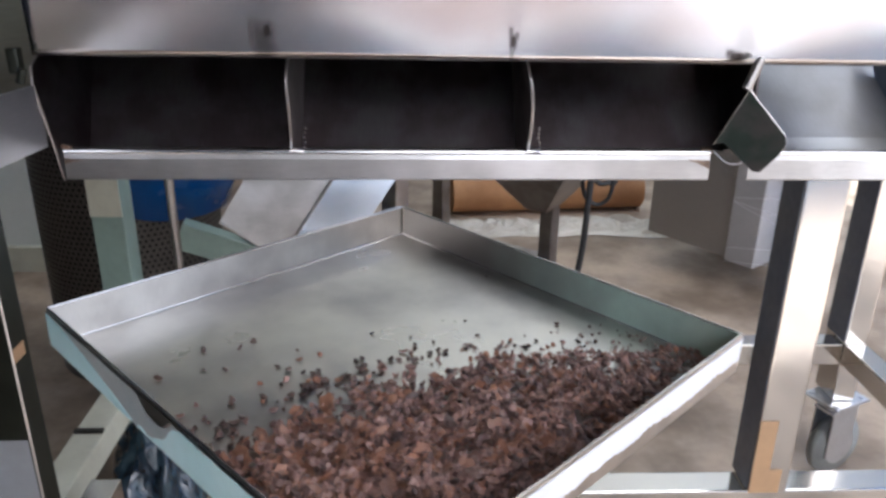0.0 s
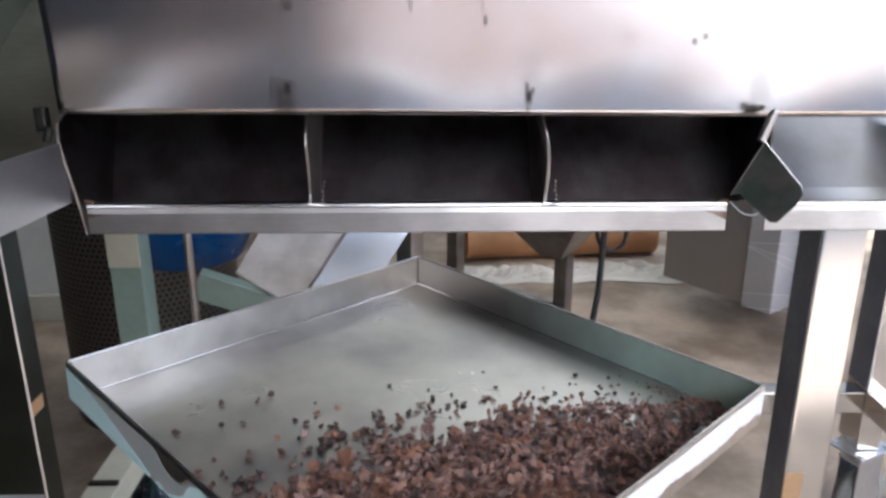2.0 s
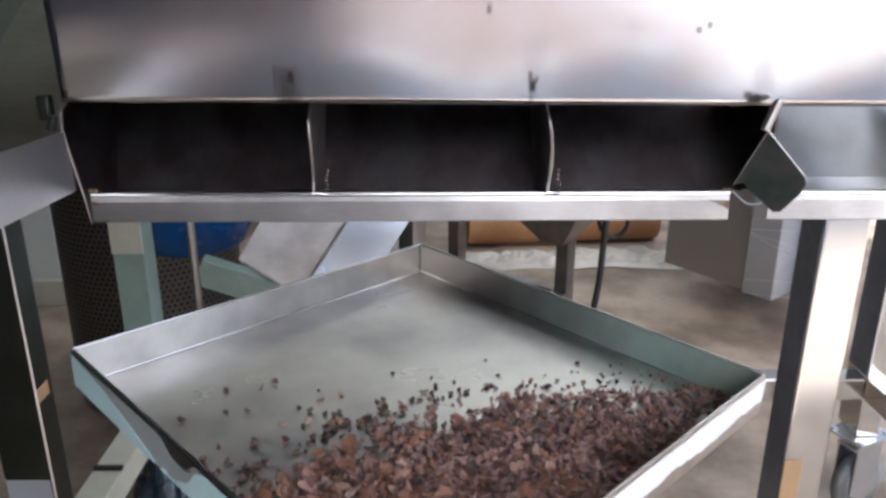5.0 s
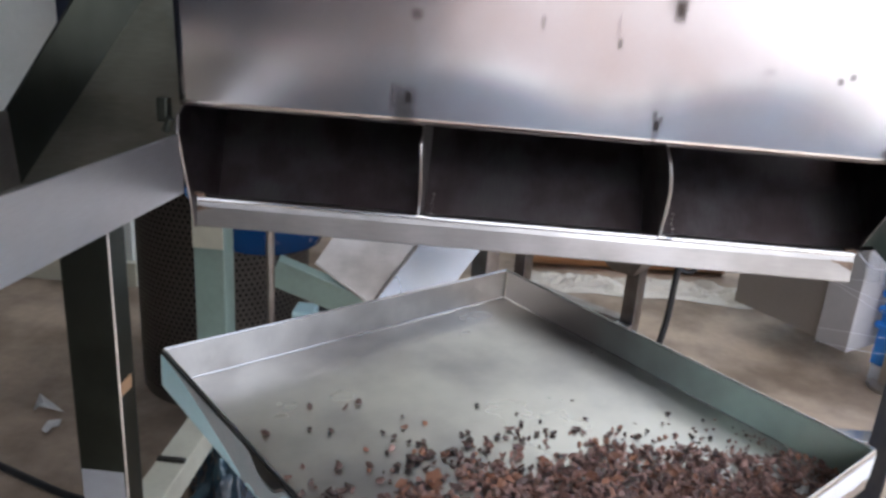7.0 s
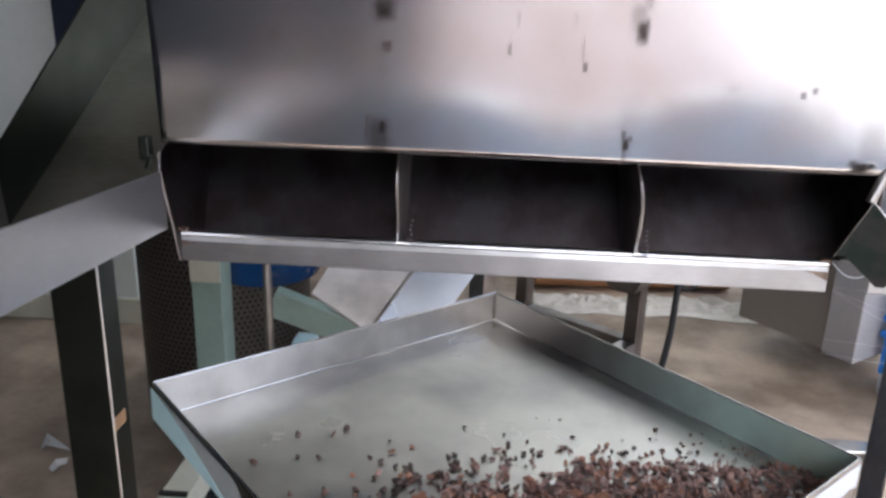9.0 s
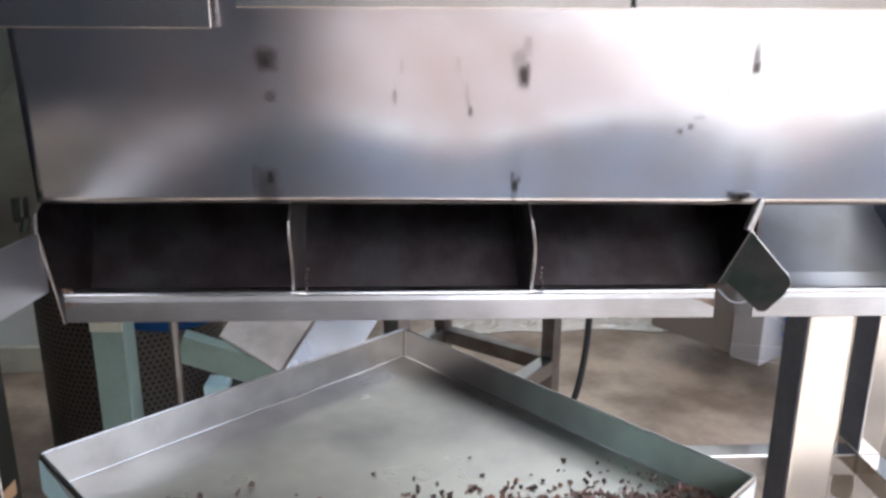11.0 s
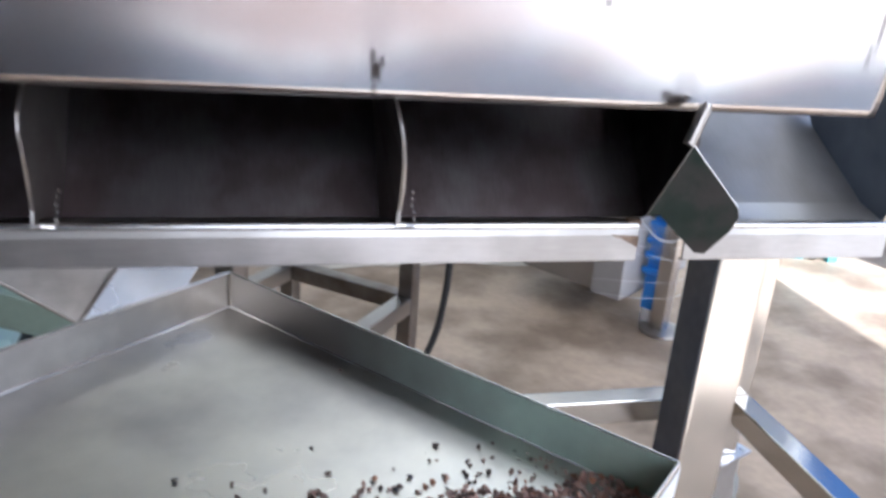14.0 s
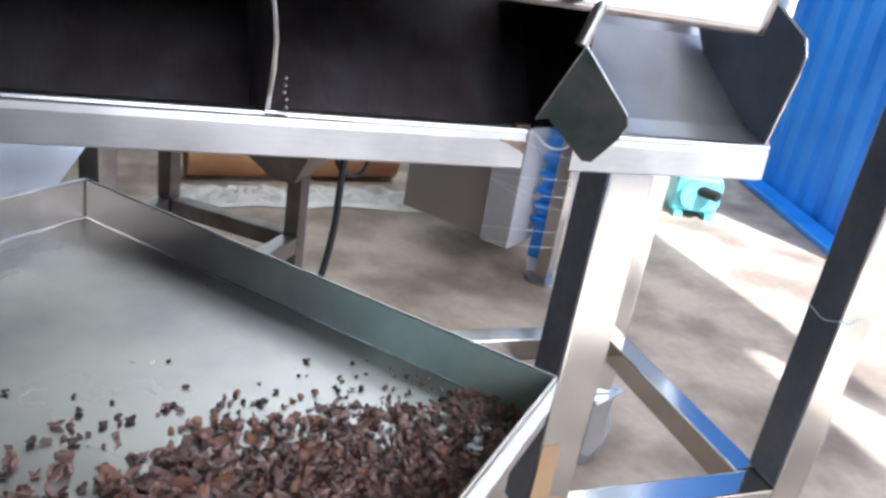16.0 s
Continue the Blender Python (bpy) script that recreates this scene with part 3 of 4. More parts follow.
    part("chute_floor", plate([[(-0.004, -0.52, 0.99), (-0.15, -0.52, 0.985), (-0.15, -0.034, 0.972), (-0.004, 0.0, 0.972)], [(-0.004, 0.0, 0.972), (-0.15, -0.034, 0.972), (-0.15, 0.60, 1.335), (-0.004, 0.60, 1.335)]], 0.003, (0, 0, -1)), STEEL_OLIVE, m)
    part("chute_wall", plate([[(-0.15, -0.52, 0.985), (-0.15, -0.52, 1.06), (-0.15, -0.042, 1.046), (-0.15, -0.034, 0.972)]], 0.003, (-1, 0, 0)), STEEL_DULL, m)
    part("chute_wall", plate([[(-0.15, -0.034, 0.972), (-0.15, -0.042, 1.046), (-0.15, 0.48, 1.42), (-0.15, 0.60, 1.335)]], 0.003, (-1, 0, 0)), STEEL_DARKENED, m)
    part("chute_pin", join(moved(cyl(0.0045, 0.032, 16, bevel=0.001), pose(0.002, -0.345, 0.998, 0, 90, -25)), moved(cyl(0.008, 0.004, 16), pose(0.0005, -0.345, 0.998, 0, 90, 0))), ZINC, m)
    # frame
    part("leg", box(1.300, 1.350, 0.690, 0.770, 0.212, 1.05, 0.003), STEEL_POLISHED, m, "polished steel leg")
    for x0, y0, z0, z1 in ((0.890, 0.210, TZ + 0.001, 0.929), (1.336, 0.216, 0.212, 1.50)):
        part("leg", box(x0, x0 + 0.062, y0, y0 + 0.065, z0, z1, 0.004), STEEL_POLISHED, m, "polished square steel leg")
    # plain tube, coloured for the dim room it reflects
    part("leg", box(-0.170, -0.110, 0.050, 0.09, 0.212, 0.965, 0.003), STEEL_DARKENED, m, "square steel leg with dim reflections in its colour")
    part("leg_edge", tube_path([(-0.1108, 0.0508, 0.212), (-0.1108, 0.0508, 0.965)], 0.0014, 8), STEEL, m, "bright strip along the darkened leg's corner")
    part("film", box(-0.168, -0.1135, 0.0492, 0.0497, 0.40, 0.583), LEG_GREY, m, "grey sheet on the leg's foot")
    part("tape", box(-0.1098, -0.1090, 0.051, 0.078, 0.690, 0.708), TAPE_REFLECTION, m, "scrap of brown tape on the leg")
    # dark sheets stand in for what the polished legs' left sides reflect
    part("film", box(0.8890, 0.8897, 0.2135, 0.2725, 0.36, 0.924), LEG_DIM_SIDE, m, "thin dark sheet standing in for the leg side's dim reflection")
    part("film", box(1.2990, 1.2997, 0.6925, 0.7675, 0.36, 1.048), LEG_DIM_SIDE, m, "thin dark sheet standing in for the leg side's dim reflection")
    part("film", box(1.3350, 1.3357, 0.2195, 0.2775, 0.36, 1.05), LEG_DIM_SIDE, m, "thin dark sheet standing in for the leg side's dim reflection")
    part("rail", box(0.50, 1.334, 0.216, 0.266, TZ - 0.05, TZ, 0.003), STEEL_POLISHED, m)
    part("rail", box(0.10, 1.299, 0.690, 0.740, TZ - 0.05, TZ, 0.003), STEEL_POLISHED, m)
    part("rail", box(1.301, 1.349, 0.268, 0.689, TZ - 0.05, TZ, 0.003), STEEL_POLISHED, m)
    part("rail", box(-0.155, -0.107, 0.101, 0.266, TZ - 0.05, TZ, 0.003), STEEL_POLISHED, m)
    # orange-brown reflection on the polished leg, painted as flat patches
    part("tape", join(box(0.8905, 0.918, 0.2088, 0.2096, 0.357, 0.49, 0.0002), box(0.8905, 0.938, 0.2084, 0.2094, 0.357, 0.40, 0.0002)), TAPE_REFLECTION, m, "brown patch standing in for a reflection on the leg's foot")
    caster(m, 1.325, 0.715, 25)
    caster(m, 1.366, 0.241, 60)
    caster(m, -0.131, 0.075, 80)
    return m


winnower = machine()


# ---- tray with nibs ----
TB, SIDE_U, SIDE_V, WALL = Vector((0.346, 0.331, 0.793)), 0.508, 0.529, 0.043
E1 = Vector((-0.724, -0.690, 0.010)).normalized()
E2 = Vector((0.690, -0.724, -0.026)).normalized()
UPN = E2.cross(E1).normalized() * -1
if UPN.z < 0:
    UPN = -UPN
E2 = (E2 - E1 * E2.dot(E1)).normalized()
TRAY = Matrix.Translation(TB - UPN * WALL) @ Matrix((E1, E2, UPN)).transposed().to_4x4()


def torn_strip(u0, u1, top_at, bottom_at, n=90):
    """A strip of film from u0 to u1 whose upper and lower edges follow two functions."""
    bm = bmesh.new()
    top, bot = [], []
    for i in range(n + 1):
        u = u0 + (u1 - u0) * i / n
        lo = bottom_at(u)
        top.append(bm.verts.new((u, 0, max(lo + 0.0004, top_at(u)))))
        bot.append(bm.verts.new((u, 0, lo)))
    for i in range(n):
        bm.faces.new((top[i], top[i + 1], bot[i + 1], bot[i]))
    ext = bmesh.ops.extrude_face_region(bm, geom=bm.faces[:])
    bmesh.ops.translate(bm, verts=[g for g in ext["geom"] if isinstance(g, bmesh.types.BMVert)], vec=(0, -0.0006, 0))
    return bm


def rag(u, seed, fine=1.0):
    """Unevenness of a torn edge, about 0 to 1."""
    return min(1.0, 0.5 * abs(noise.noise(Vector((u * 30, seed, 5)))) + fine * (0.55 * abs(noise.noise(Vector((u * 110, seed, 2)))) + 0.5 * abs(noise.noise(Vector((u * 330, seed, 7))))))


SCORCH = mat("heat_scorched_steel", (0.24, 0.18, 0.14), 0.5, 0.8, 0.3, 90, 300, 0.2, second=(0.13, 0.095, 0.075))
part("scorch", moved(torn_strip(0.0, 0.022, lambda u: 0.0165 - 0.003 * rag(u, 11), lambda u: 0.0155 - 0.009 * (u / 0.022) ** 1.6 - 0.004 * rag(u, 12), 40), pose(0.6505, 0.0046, 0.938)), SCORCH, winnower, "brown scorch mark at the end of the lip")
part("scorch", moved(torn_strip(0.0, 0.020, lambda u: 0.0165 - 0.004 * rag(u, 14), lambda u: 0.0160 - 0.006 * (1 - u / 0.020) ** 1.6 - 0.004 * rag(u, 15), 40), pose(0.0110, 0.0046, 0.938)), SCORCH, winnower, "brown scorch mark at the end of the lip")
part("thread", tube_path(curve_points([(1.3345, 0.275, 0.655), (1.3340, 0.245, 0.648), (1.3345, 0.2150, 0.660), (1.352, 0.2150, 0.655), (1.372, 0.2150, 0.664), (1.3975, 0.2150, 0.658)], 6), 0.0008, 6), FILM, winnower, "pale blue thread caught round the leg")


def tray():
    t = thing("collecting_tray", "shallow square stainless tray with peeling protective film", "tray")
    t.matrix_basis = TRAY
    part("pan", box(0, SIDE_U, 0, SIDE_V, -0.002, 0.0), STEEL_TRAY, t, "scuffed stainless tray bottom with reflections blotched into its colour")
    for b in (box(0.0015, SIDE_U, -0.0015, 0.0, -0.002, WALL), box(-0.0015, 0.0, -0.0015, SIDE_V, -0.002, WALL), box(0.0, SIDE_U, SIDE_V, SIDE_V + 0.0015, -0.002, WALL), box(SIDE_U, SIDE_U + 0.0015, 0.0, SIDE_V, -0.002, WALL)):
        part("tray_wall", b, STEEL_WALL, t, "upturned stainless tray wall")
    # bright strips added for the highlights along rim and bend
    a, b, c, d = (0, 0), (SIDE_U, 0), (SIDE_U, SIDE_V), (0, SIDE_V)
    for p, q in ((a, b), (b, c), (c, d), (d, a)):
        part("rim_highlight", tube_path([(*p, WALL), (*q, WALL)], 0.0013, 6), EDGE, t)
    for p, q in (((0.001, 0.001), (SIDE_U, 0.001)), ((0.001, 0.001), (0.001, SIDE_V))):
        part("bend_highlight", tube_path([(*p, 0.0005), (*q, 0.0005)], 0.0011, 6), EDGE, t)
    part("film", box(0.0004, 0.0010, 0.004, SIDE_V - 0.002, 0.001, WALL - 0.001), WALL_REFLECTION, t, "thin sheet with a greenish reflection painted over the inner wall")
    # film on the two outer sides towards the camera, over a painted dark reflection
    outer = pose(SIDE_U + 0.0022, 0, 0, 0, 0, 90)
    part("torn_edge", moved(torn_strip(0.002, SIDE_V - 0.002, lambda u: WALL - 0.0012, lambda u: WALL - 0.0035 - 0.002 * rag(u, 2) - 0.014 * math.exp(-((u - 0.238) / 0.024) ** 4), 140), outer), TORN_EDGE_DARK, t, "dark reflection painted along the rim where the film has torn away")
    part("film", moved(torn_strip(0.0, 0.19, lambda u: (WALL - 0.005) * (1 - (u / 0.2) ** 1.6) + 0.001 * rag(u, 3), lambda u: 0.0003, 60), outer @ Matrix.Translation((0, -0.0008, 0))), FILM, t, "mint protective film peeling towards the corner")
    part("film", moved(torn_strip(0.05, 0.33, lambda u: WALL - 0.0045 - 0.0015 * rag(u, 4) - 0.015 * math.exp(-((u - 0.238) / 0.026) ** 4), lambda u: 0.0005, 120), outer @ Matrix.Translation((0, -0.0003, 0))), WALL_GREY, t, "grey strip standing in for the tray wall's lit bare steel")
    part("film", moved(torn_strip(0.20, SIDE_V, lambda u: (WALL - 0.004) * min(1.0, ((u - 0.20) / 0.085) ** 0.7) - 0.003 * rag(u, 6) - (0.015 * math.exp(-((u - 0.238) / 0.026) ** 4)), lambda u: 0.0003, 140), outer @ Matrix.Translation((0, -0.0008, 0))), FILM, t, "mint protective film torn along the rim")
    part("film", moved(torn_strip(0.0, SIDE_U, lambda u: WALL - 0.0042 - 0.0015 * rag(u, 9), lambda u: 0.010 + 0.009 * rag(u, 8) + 0.004 * noise.noise(Vector((u * 14, 3, 1))), 520), pose(0, SIDE_V + 0.0022, 0)), FILM_WHITE, t, "white protective film with a ragged edge")
    return t


tray()


def edge_of_heap(u):
    """How far along v the nibs begin."""
    pts = ((0.0, 0.446), (0.09, 0.400), (0.16, 0.360), (0.20, 0.337), (0.29, 0.290), (0.41, 0.280), (0.53, 0.280))
    for (a, fa), (b, fb) in zip(pts, pts[1:]):
        if u <= b:
            return fa + (fb - fa) * (u - a) / (b - a)
    return pts[-1][1]


def heap_height(u, v):
    d = v - edge_of_heap(u) - 0.004 - 0.040 * noise.noise(Vector((u * 24, v * 24, 4)))
    if d <= 0:
        return 0.0
    return max(0.0, min(0.010, 0.008 * (d / 0.08) ** 0.8) * (0.80 + 0.9 * noise.noise(Vector((u * 17, v * 17, 0)))))


def chunk_templates(rnd, count, flat, rough=0.75):
    out = []
    for _ in range(count):
        bm = bmesh.new()
        bmesh.ops.create_icosphere(bm, subdivisions=2, radius=1)
        off = Vector((rnd.uniform(0, 50), rnd.uniform(0, 50), 0))
        s = Vector((rnd.uniform(0.7, 1.2), rnd.uniform(0.5, 0.9), rnd.uniform(*flat)))
        cut = Vector((rnd.uniform(-1, 1), rnd.uniform(-1, 1), rnd.uniform(-1, 1))).normalized()
        for v in bm.verts:
            k = v.co.dot(cut)
            if k > 0.35:
                v.co -= cut * (k - 0.35)
            v.co *= 1 + rough * noise.noise(v.co * 1.5 + off) + 0.17 * rough * rnd.uniform(-1, 1)
            v.co = Vector((v.co.x * s.x, v.co.y * s.y, v.co.z * s.z + 0.25 * v.co.x * v.co.x))
        bm.verts.index_update()
        out.append((np.array([v.co[:] for v in bm.verts]), np.array([[v.index for v in f.verts] for f in bm.faces])))
        bm.free()
    return out


def scatter(name, material, places, templates, rnd, label, category):
    vs, fs, base = [], [], 0
    for p, r in places:
        tv, tf = templates[rnd.randrange(len(templates))]
        q = Euler((rnd.uniform(-0.9, 0.9), rnd.uniform(-0.9, 0.9), rnd.uniform(0, 6.28))).to_matrix()
        vs.append(tv @ np.array(q).T * r + np.array(p))
        fs.append(tf + base)
        base += len(tv)
    me = bpy.data.meshes.new(name)
    me.from_pydata(np.concatenate(vs).tolist(), [], np.concatenate(fs).tolist())
    me.materials.append(material)
    ob = tagged(new(name, me), label, category, kind="stuff")
    ob.matrix_basis = TRAY
    return ob


def nibs():
    rnd = random.Random(5)
    chunks, flakes = chunk_templates(rnd, 18, (0.22, 0.5)), chunk_templates(rnd, 12, (0.10, 0.25))
    # bed under the loose top layer
    bm = bmesh.new()
    n = 70
    rows = [[bm.verts.new((SIDE_U * i / n, SIDE_V * (0.2 + 0.8 * j / n), heap_height(SIDE_U * i / n, SIDE_V * (0.2 + 0.8 * j / n)) - 0.0055)) for i in range(n + 1)] for j in range(n + 1)]
    for a, b in zip(rows, rows[1:]):
        for i in range(n):
            if max(a[i].co.z, a[i + 1].co.z, b[i].co.z, b[i + 1].co.z) > -0.003:
                bm.faces.new((a[i], a[i + 1], b[i + 1], b[i]))
    bed = whole("nib_bed", bm, NIB, "bed of crushed brown cocoa nibs in the tray", "cocoa nibs", kind="stuff", smooth=True)
    bed.matrix_basis = TRAY
    top, husk = [], []
    while len(top) < 3700:
        u, v = rnd.uniform(0.004, SIDE_U - 0.004), rnd.uniform(0.25, SIDE_V - 0.004)
        h = heap_height(u, v)
        if h <= 0 or rnd.random() > 0.3 + h / 0.006:
            continue
        size = rnd.uniform(0.0026, 0.0054) * (0.85 + 1.1 * (u / SIDE_U) * rnd.random() ** 1.5)
        target = husk if rnd.random() < 0.12 + 0.3 * (u / SIDE_U) ** 2 else top
        target.append(((u, v, h + rnd.uniform(-0.003, 0.002) + size * 0.4), size * (1.25 if target is husk else 1)))
    # single nibs lying apart on the bare steel
    shapes = []
    for k, (tv, tf) in enumerate(chunk_templates(rnd, 8, (0.5, 0.75), 0.4)):
        me = bpy.data.meshes.new("cocoa_nib")
        me.from_pydata((tv * np.array((0.0036, 0.0038, 0.0036))).tolist(), [], tf.tolist())
        me.materials.append(HUSK if k == 5 else NIB_DARK)
        shapes.append(me)
    # a few that lie far from the heap
    for u, v, k in ((0.403, 0.171, 1.1), (0.360, 0.200, 0.8), (0.355, 0.213, 1.0), (0.347, 0.227, 0.95), (0.341, 0.235, 0.85), (0.325, 0.186, 0.9), (0.240, 0.211, 0.8), (0.224, 0.263, 0.95), (0.138, 0.260, 0.5), (0.022, 0.191, 0.55), (0.263, 0.268, 1.0), (0.300, 0.262, 1.3), (0.372, 0.262, 1.4), (0.43, 0.225, 1.4), (0.40, 0.121, 1.3), (0.35, 0.140, 1.2), (0.461, 0.141, 1.2)):
        ob = tagged(new("cocoa_nib", shapes[rnd.choice((0, 1, 3, 4, 6, 7))]), "single dark cocoa nib on the bare steel tray", "cocoa nib", "loose nibs on the tray")
        ob.matrix_basis = TRAY @ Matrix.Translation((u, v, 0.0022 * k)) @ Euler((rnd.uniform(-0.3, 0.3), rnd.uniform(-0.3, 0.3), rnd.uniform(0, 6.28))).to_matrix().to_4x4() @ Matrix.Scale(k, 4)
    placed = 0
    while placed < 85:
        u = rnd.uniform(0.02, SIDE_U - 0.02)
        v = edge_of_heap(u) - 0.012 - rnd.expovariate(1 / 0.024)
        if v < 0.04:
            continue
        ob = tagged(new("cocoa_nib", shapes[rnd.randrange(8)]), "single brown cocoa nib on the steel tray", "cocoa nib", "loose nibs on the tray")
        k = rnd.uniform(0.5, 0.95) * (0.9 + 1.5 * (u / SIDE_U) * rnd.random())
        ob.matrix_basis = TRAY @ Matrix.Translation((u, v, 0.0018 * k)) @ Euler((rnd.uniform(-0.3, 0.3), rnd.uniform(-0.3, 0.3), rnd.uniform(0, 6.28))).to_matrix().to_4x4() @ Matrix.Scale(k, 4)
        placed += 1
    # thinning out over the bare steel
    while len(top) < 3700 + 170:
        u = rnd.uniform(0.01, SIDE_U - 0.01)
        v = edge_of_heap(u) - rnd.expovariate(1 / 0.018) + 0.010
        if v < 0.03:
            continue
        size = rnd.uniform(0.0018, 0.0040) * (0.8 + 1.3 * (u / SIDE_U) * rnd.random())
        (husk if rnd.random() < 0.12 else top).append(((u, v, size * 0.5), size))
    scatter("cocoa_nibs", NIB, top, chunks, rnd, "heap of crushed dark brown cocoa nibs in the tray", "cocoa nibs")
    scatter("cocoa_husks", HUSK, husk, flakes, rnd, "reddish brown husk flakes among the nibs", "cocoa husks")


nibs()


# ---- behind the machine ----
def stand():
    """Stainless hopper stand on four legs with foot discs."""
    t = thing("hopper_stand", "stainless hopper stand on square legs with round feet", "stand", (0.79, 1.53, 0))
    t.rotation_euler = (0, 0, radians(-39))
    legs = ((0, 0), (-0.43, 0), (0, -0.75), (-0.43, -0.75))
    for x, y in legs:
        part("leg", box(x - 0.023, x + 0.023, y - 0.023, y + 0.023, 0.012, 0.95 if y else 0.62, 0.003), STEEL_DULL, t)
        part("foot", moved(cyl(0.07, 0.012, 28, bevel=0.003), pose(x, y, 0)), STEEL, t)
    part("rail", box(-0.402, -0.028, -0.024, 0.024, 0.17, 0.22, 0.003), STEEL_DULL, t)
    part("rail", box(-0.402, -0.028, -0.774, -0.726, 0.17, 0.22, 0.003), STEEL_DULL, t)
    part("rail", box(-0.024, 0.024, -0.722, -0.028, 0.17, 0.22, 0.003), STEEL, t)
    part("rail", box(-0.454, -0.406, -0.722, -0.028, 0.17, 0.22, 0.003), STEEL, t)
    part("rail", box(-0.406, -0.024, -0.774, -0.726, 0.90, 0.95, 0.003), STEEL_DULL, t)
    for x in (-0.454, -0.024):
        part("rail", box(x, x + 0.048, -0.725, -0.402, 0.90, 0.95, 0.003), STEEL_DULL, t)
    part("hopper", moved(cyl(0.05, 0.24, 4, 0.30), pose(-0.02, -0.02, 0.385, 0, 0, 45)), STEEL_DULL, t, "pyramid hopper bottom")
    part("body", box(-0.46, 0.20, -0.40, 0.20, 0.626, 0.95, 0.006), STEEL_DULL, t)
    return t


stand()


def hose():
    c = [(0.93, 1.50, 0.95), (0.905, 1.48, 0.60), (0.895, 1.47, 0.42), (0.885, 1.46, 0.26), (0.855, 1.44, 0.12), (0.80, 1.42, 0.03), (0.70, 1.36, 0.012), (0.55, 1.33, 0.012)]
    whole("power_cable", tube_path(curve_points(c, 8), 0.010, 10), BLACK, "black rubber power cable hanging to the floor", "cable", smooth=True)
    loop = [(0.872, 1.50, 0.625), (0.876, 1.50, 0.53), (0.881, 1.50, 0.469), (0.896, 1.50, 0.428), (0.931, 1.50, 0.406), (0.964, 1.50, 0.428), (0.975, 1.50, 0.48), (0.985, 1.50, 0.625)]
    whole("cable_loop", tube_path(curve_points(loop, 8), 0.007, 8), BLACK, "thin black cable looped under the hopper stand", "cable", smooth=True)
    c = [(0.95, 1.75, 0.9), (0.945, 1.74, 0.50), (0.975, 1.74, 0.415), (1.02, 1.74, 0.405), (1.055, 1.75, 0.45), (1.06, 1.76, 0.9)]
    whole("power_cable", tube_path(curve_points(c, 8), 0.009, 10), BLACK, "black cable looping under the hopper stand", "cable", smooth=True)
    c = [(-1.5, 0.84, 0.01), (-0.924, 0.805, 0.01), (-0.82, 0.779, 0.01), (-0.71, 0.737, 0.01), (-0.589, 0.694, 0.01), (-0.42, 0.66, 0.01)]
    whole("floor_cable", tube_path(curve_points(c, 8), 0.009, 8), BLACK, "black cable lying on the concrete floor", "cable", smooth=True)
    c = [(-0.30, 0.74, 0.01), (-0.16, 0.70, 0.01), (-0.02, 0.66, 0.01), (0.16, 0.72, 0.01), (0.4, 0.9, 0.01)]
    whole("floor_cable", tube_path(curve_points(c, 8), 0.009, 8), BLACK, "black cable lying on the concrete floor", "cable", smooth=True)


hose()


def roll():
    a, b = Vector((0.53, 2.62, 0.09)), Vector((1.42, 2.70, 0.09))
    m = Matrix.Translation(a) @ (b - a).to_track_quat("Z", "Y").to_matrix().to_4x4()
    bm = bmesh.new()
    L, seg = (b - a).length, 36
    rings = [[bm.verts.new((r * math.cos(k * 2 * math.pi / seg), r * math.sin(k * 2 * math.pi / seg), z)) for k in range(seg)] for r, z in ((0.075, 0.01), (0.087, 0), (0.089, 0.004), (0.089, L - 0.004), (0.087, L), (0.075, L - 0.01))]
    for p, q in zip(rings, rings[1:] + rings[:1]):
        for k in range(seg):
            bm.faces.new((p[k], p[(k + 1) % seg], q[(k + 1) % seg], q[k]))
    whole("cardboard_tube", moved(bm, m), CARD, "long brown cardboard tube lying on the floor", "tube")


roll()


def sheet_heap(name, x0, x1, y0, y1, h, seed, material, label, category):
    """A crumpled sheet on the floor."""
    bm = bmesh.new()
    nx, ny = 60, 22
    rows = []
    for j in range(ny + 1):
        row = []
        for i in range(nx + 1):
            u, v = i / nx, j / ny
            x, y = x0 + (x1 - x0) * u, y0 + (y1 - y0) * v
            e = min(1, 6 * u, 6 * (1 - u), 4 * v, 4 * (1 - v))
            q = Vector((x * 9, y * 16, seed))
            z = 0.004 + h * max(0, e) * (abs(noise.noise(q)) + 0.5 * abs(noise.noise(q * 2.3)))
            row.append(bm.verts.new((x + 0.02 * noise.noise(q * 0.7), y + 0.05 * noise.noise(Vector((x * 4, seed, 0))), z)))
        rows.append(row)
    for a, b in zip(rows, rows[1:]):
        for i in range(nx):
            bm.faces.new((a[i], a[i + 1], b[i + 1], b[i]))
    return whole(name, bm, material, label, category)


FOIL = mat("cloudy_plastic_sheet", (0.62, 0.58, 0.50), 0.28, 0, 0.08, 8, 90, 0.05, second=(0.5, 0.45, 0.38))
sheet_heap("plastic_sheet", 0.45, 1.62, 2.28, 2.50, 0.06, 2.0, FOIL, "crumpled cloudy plastic sheet on the floor", "plastic sheet")


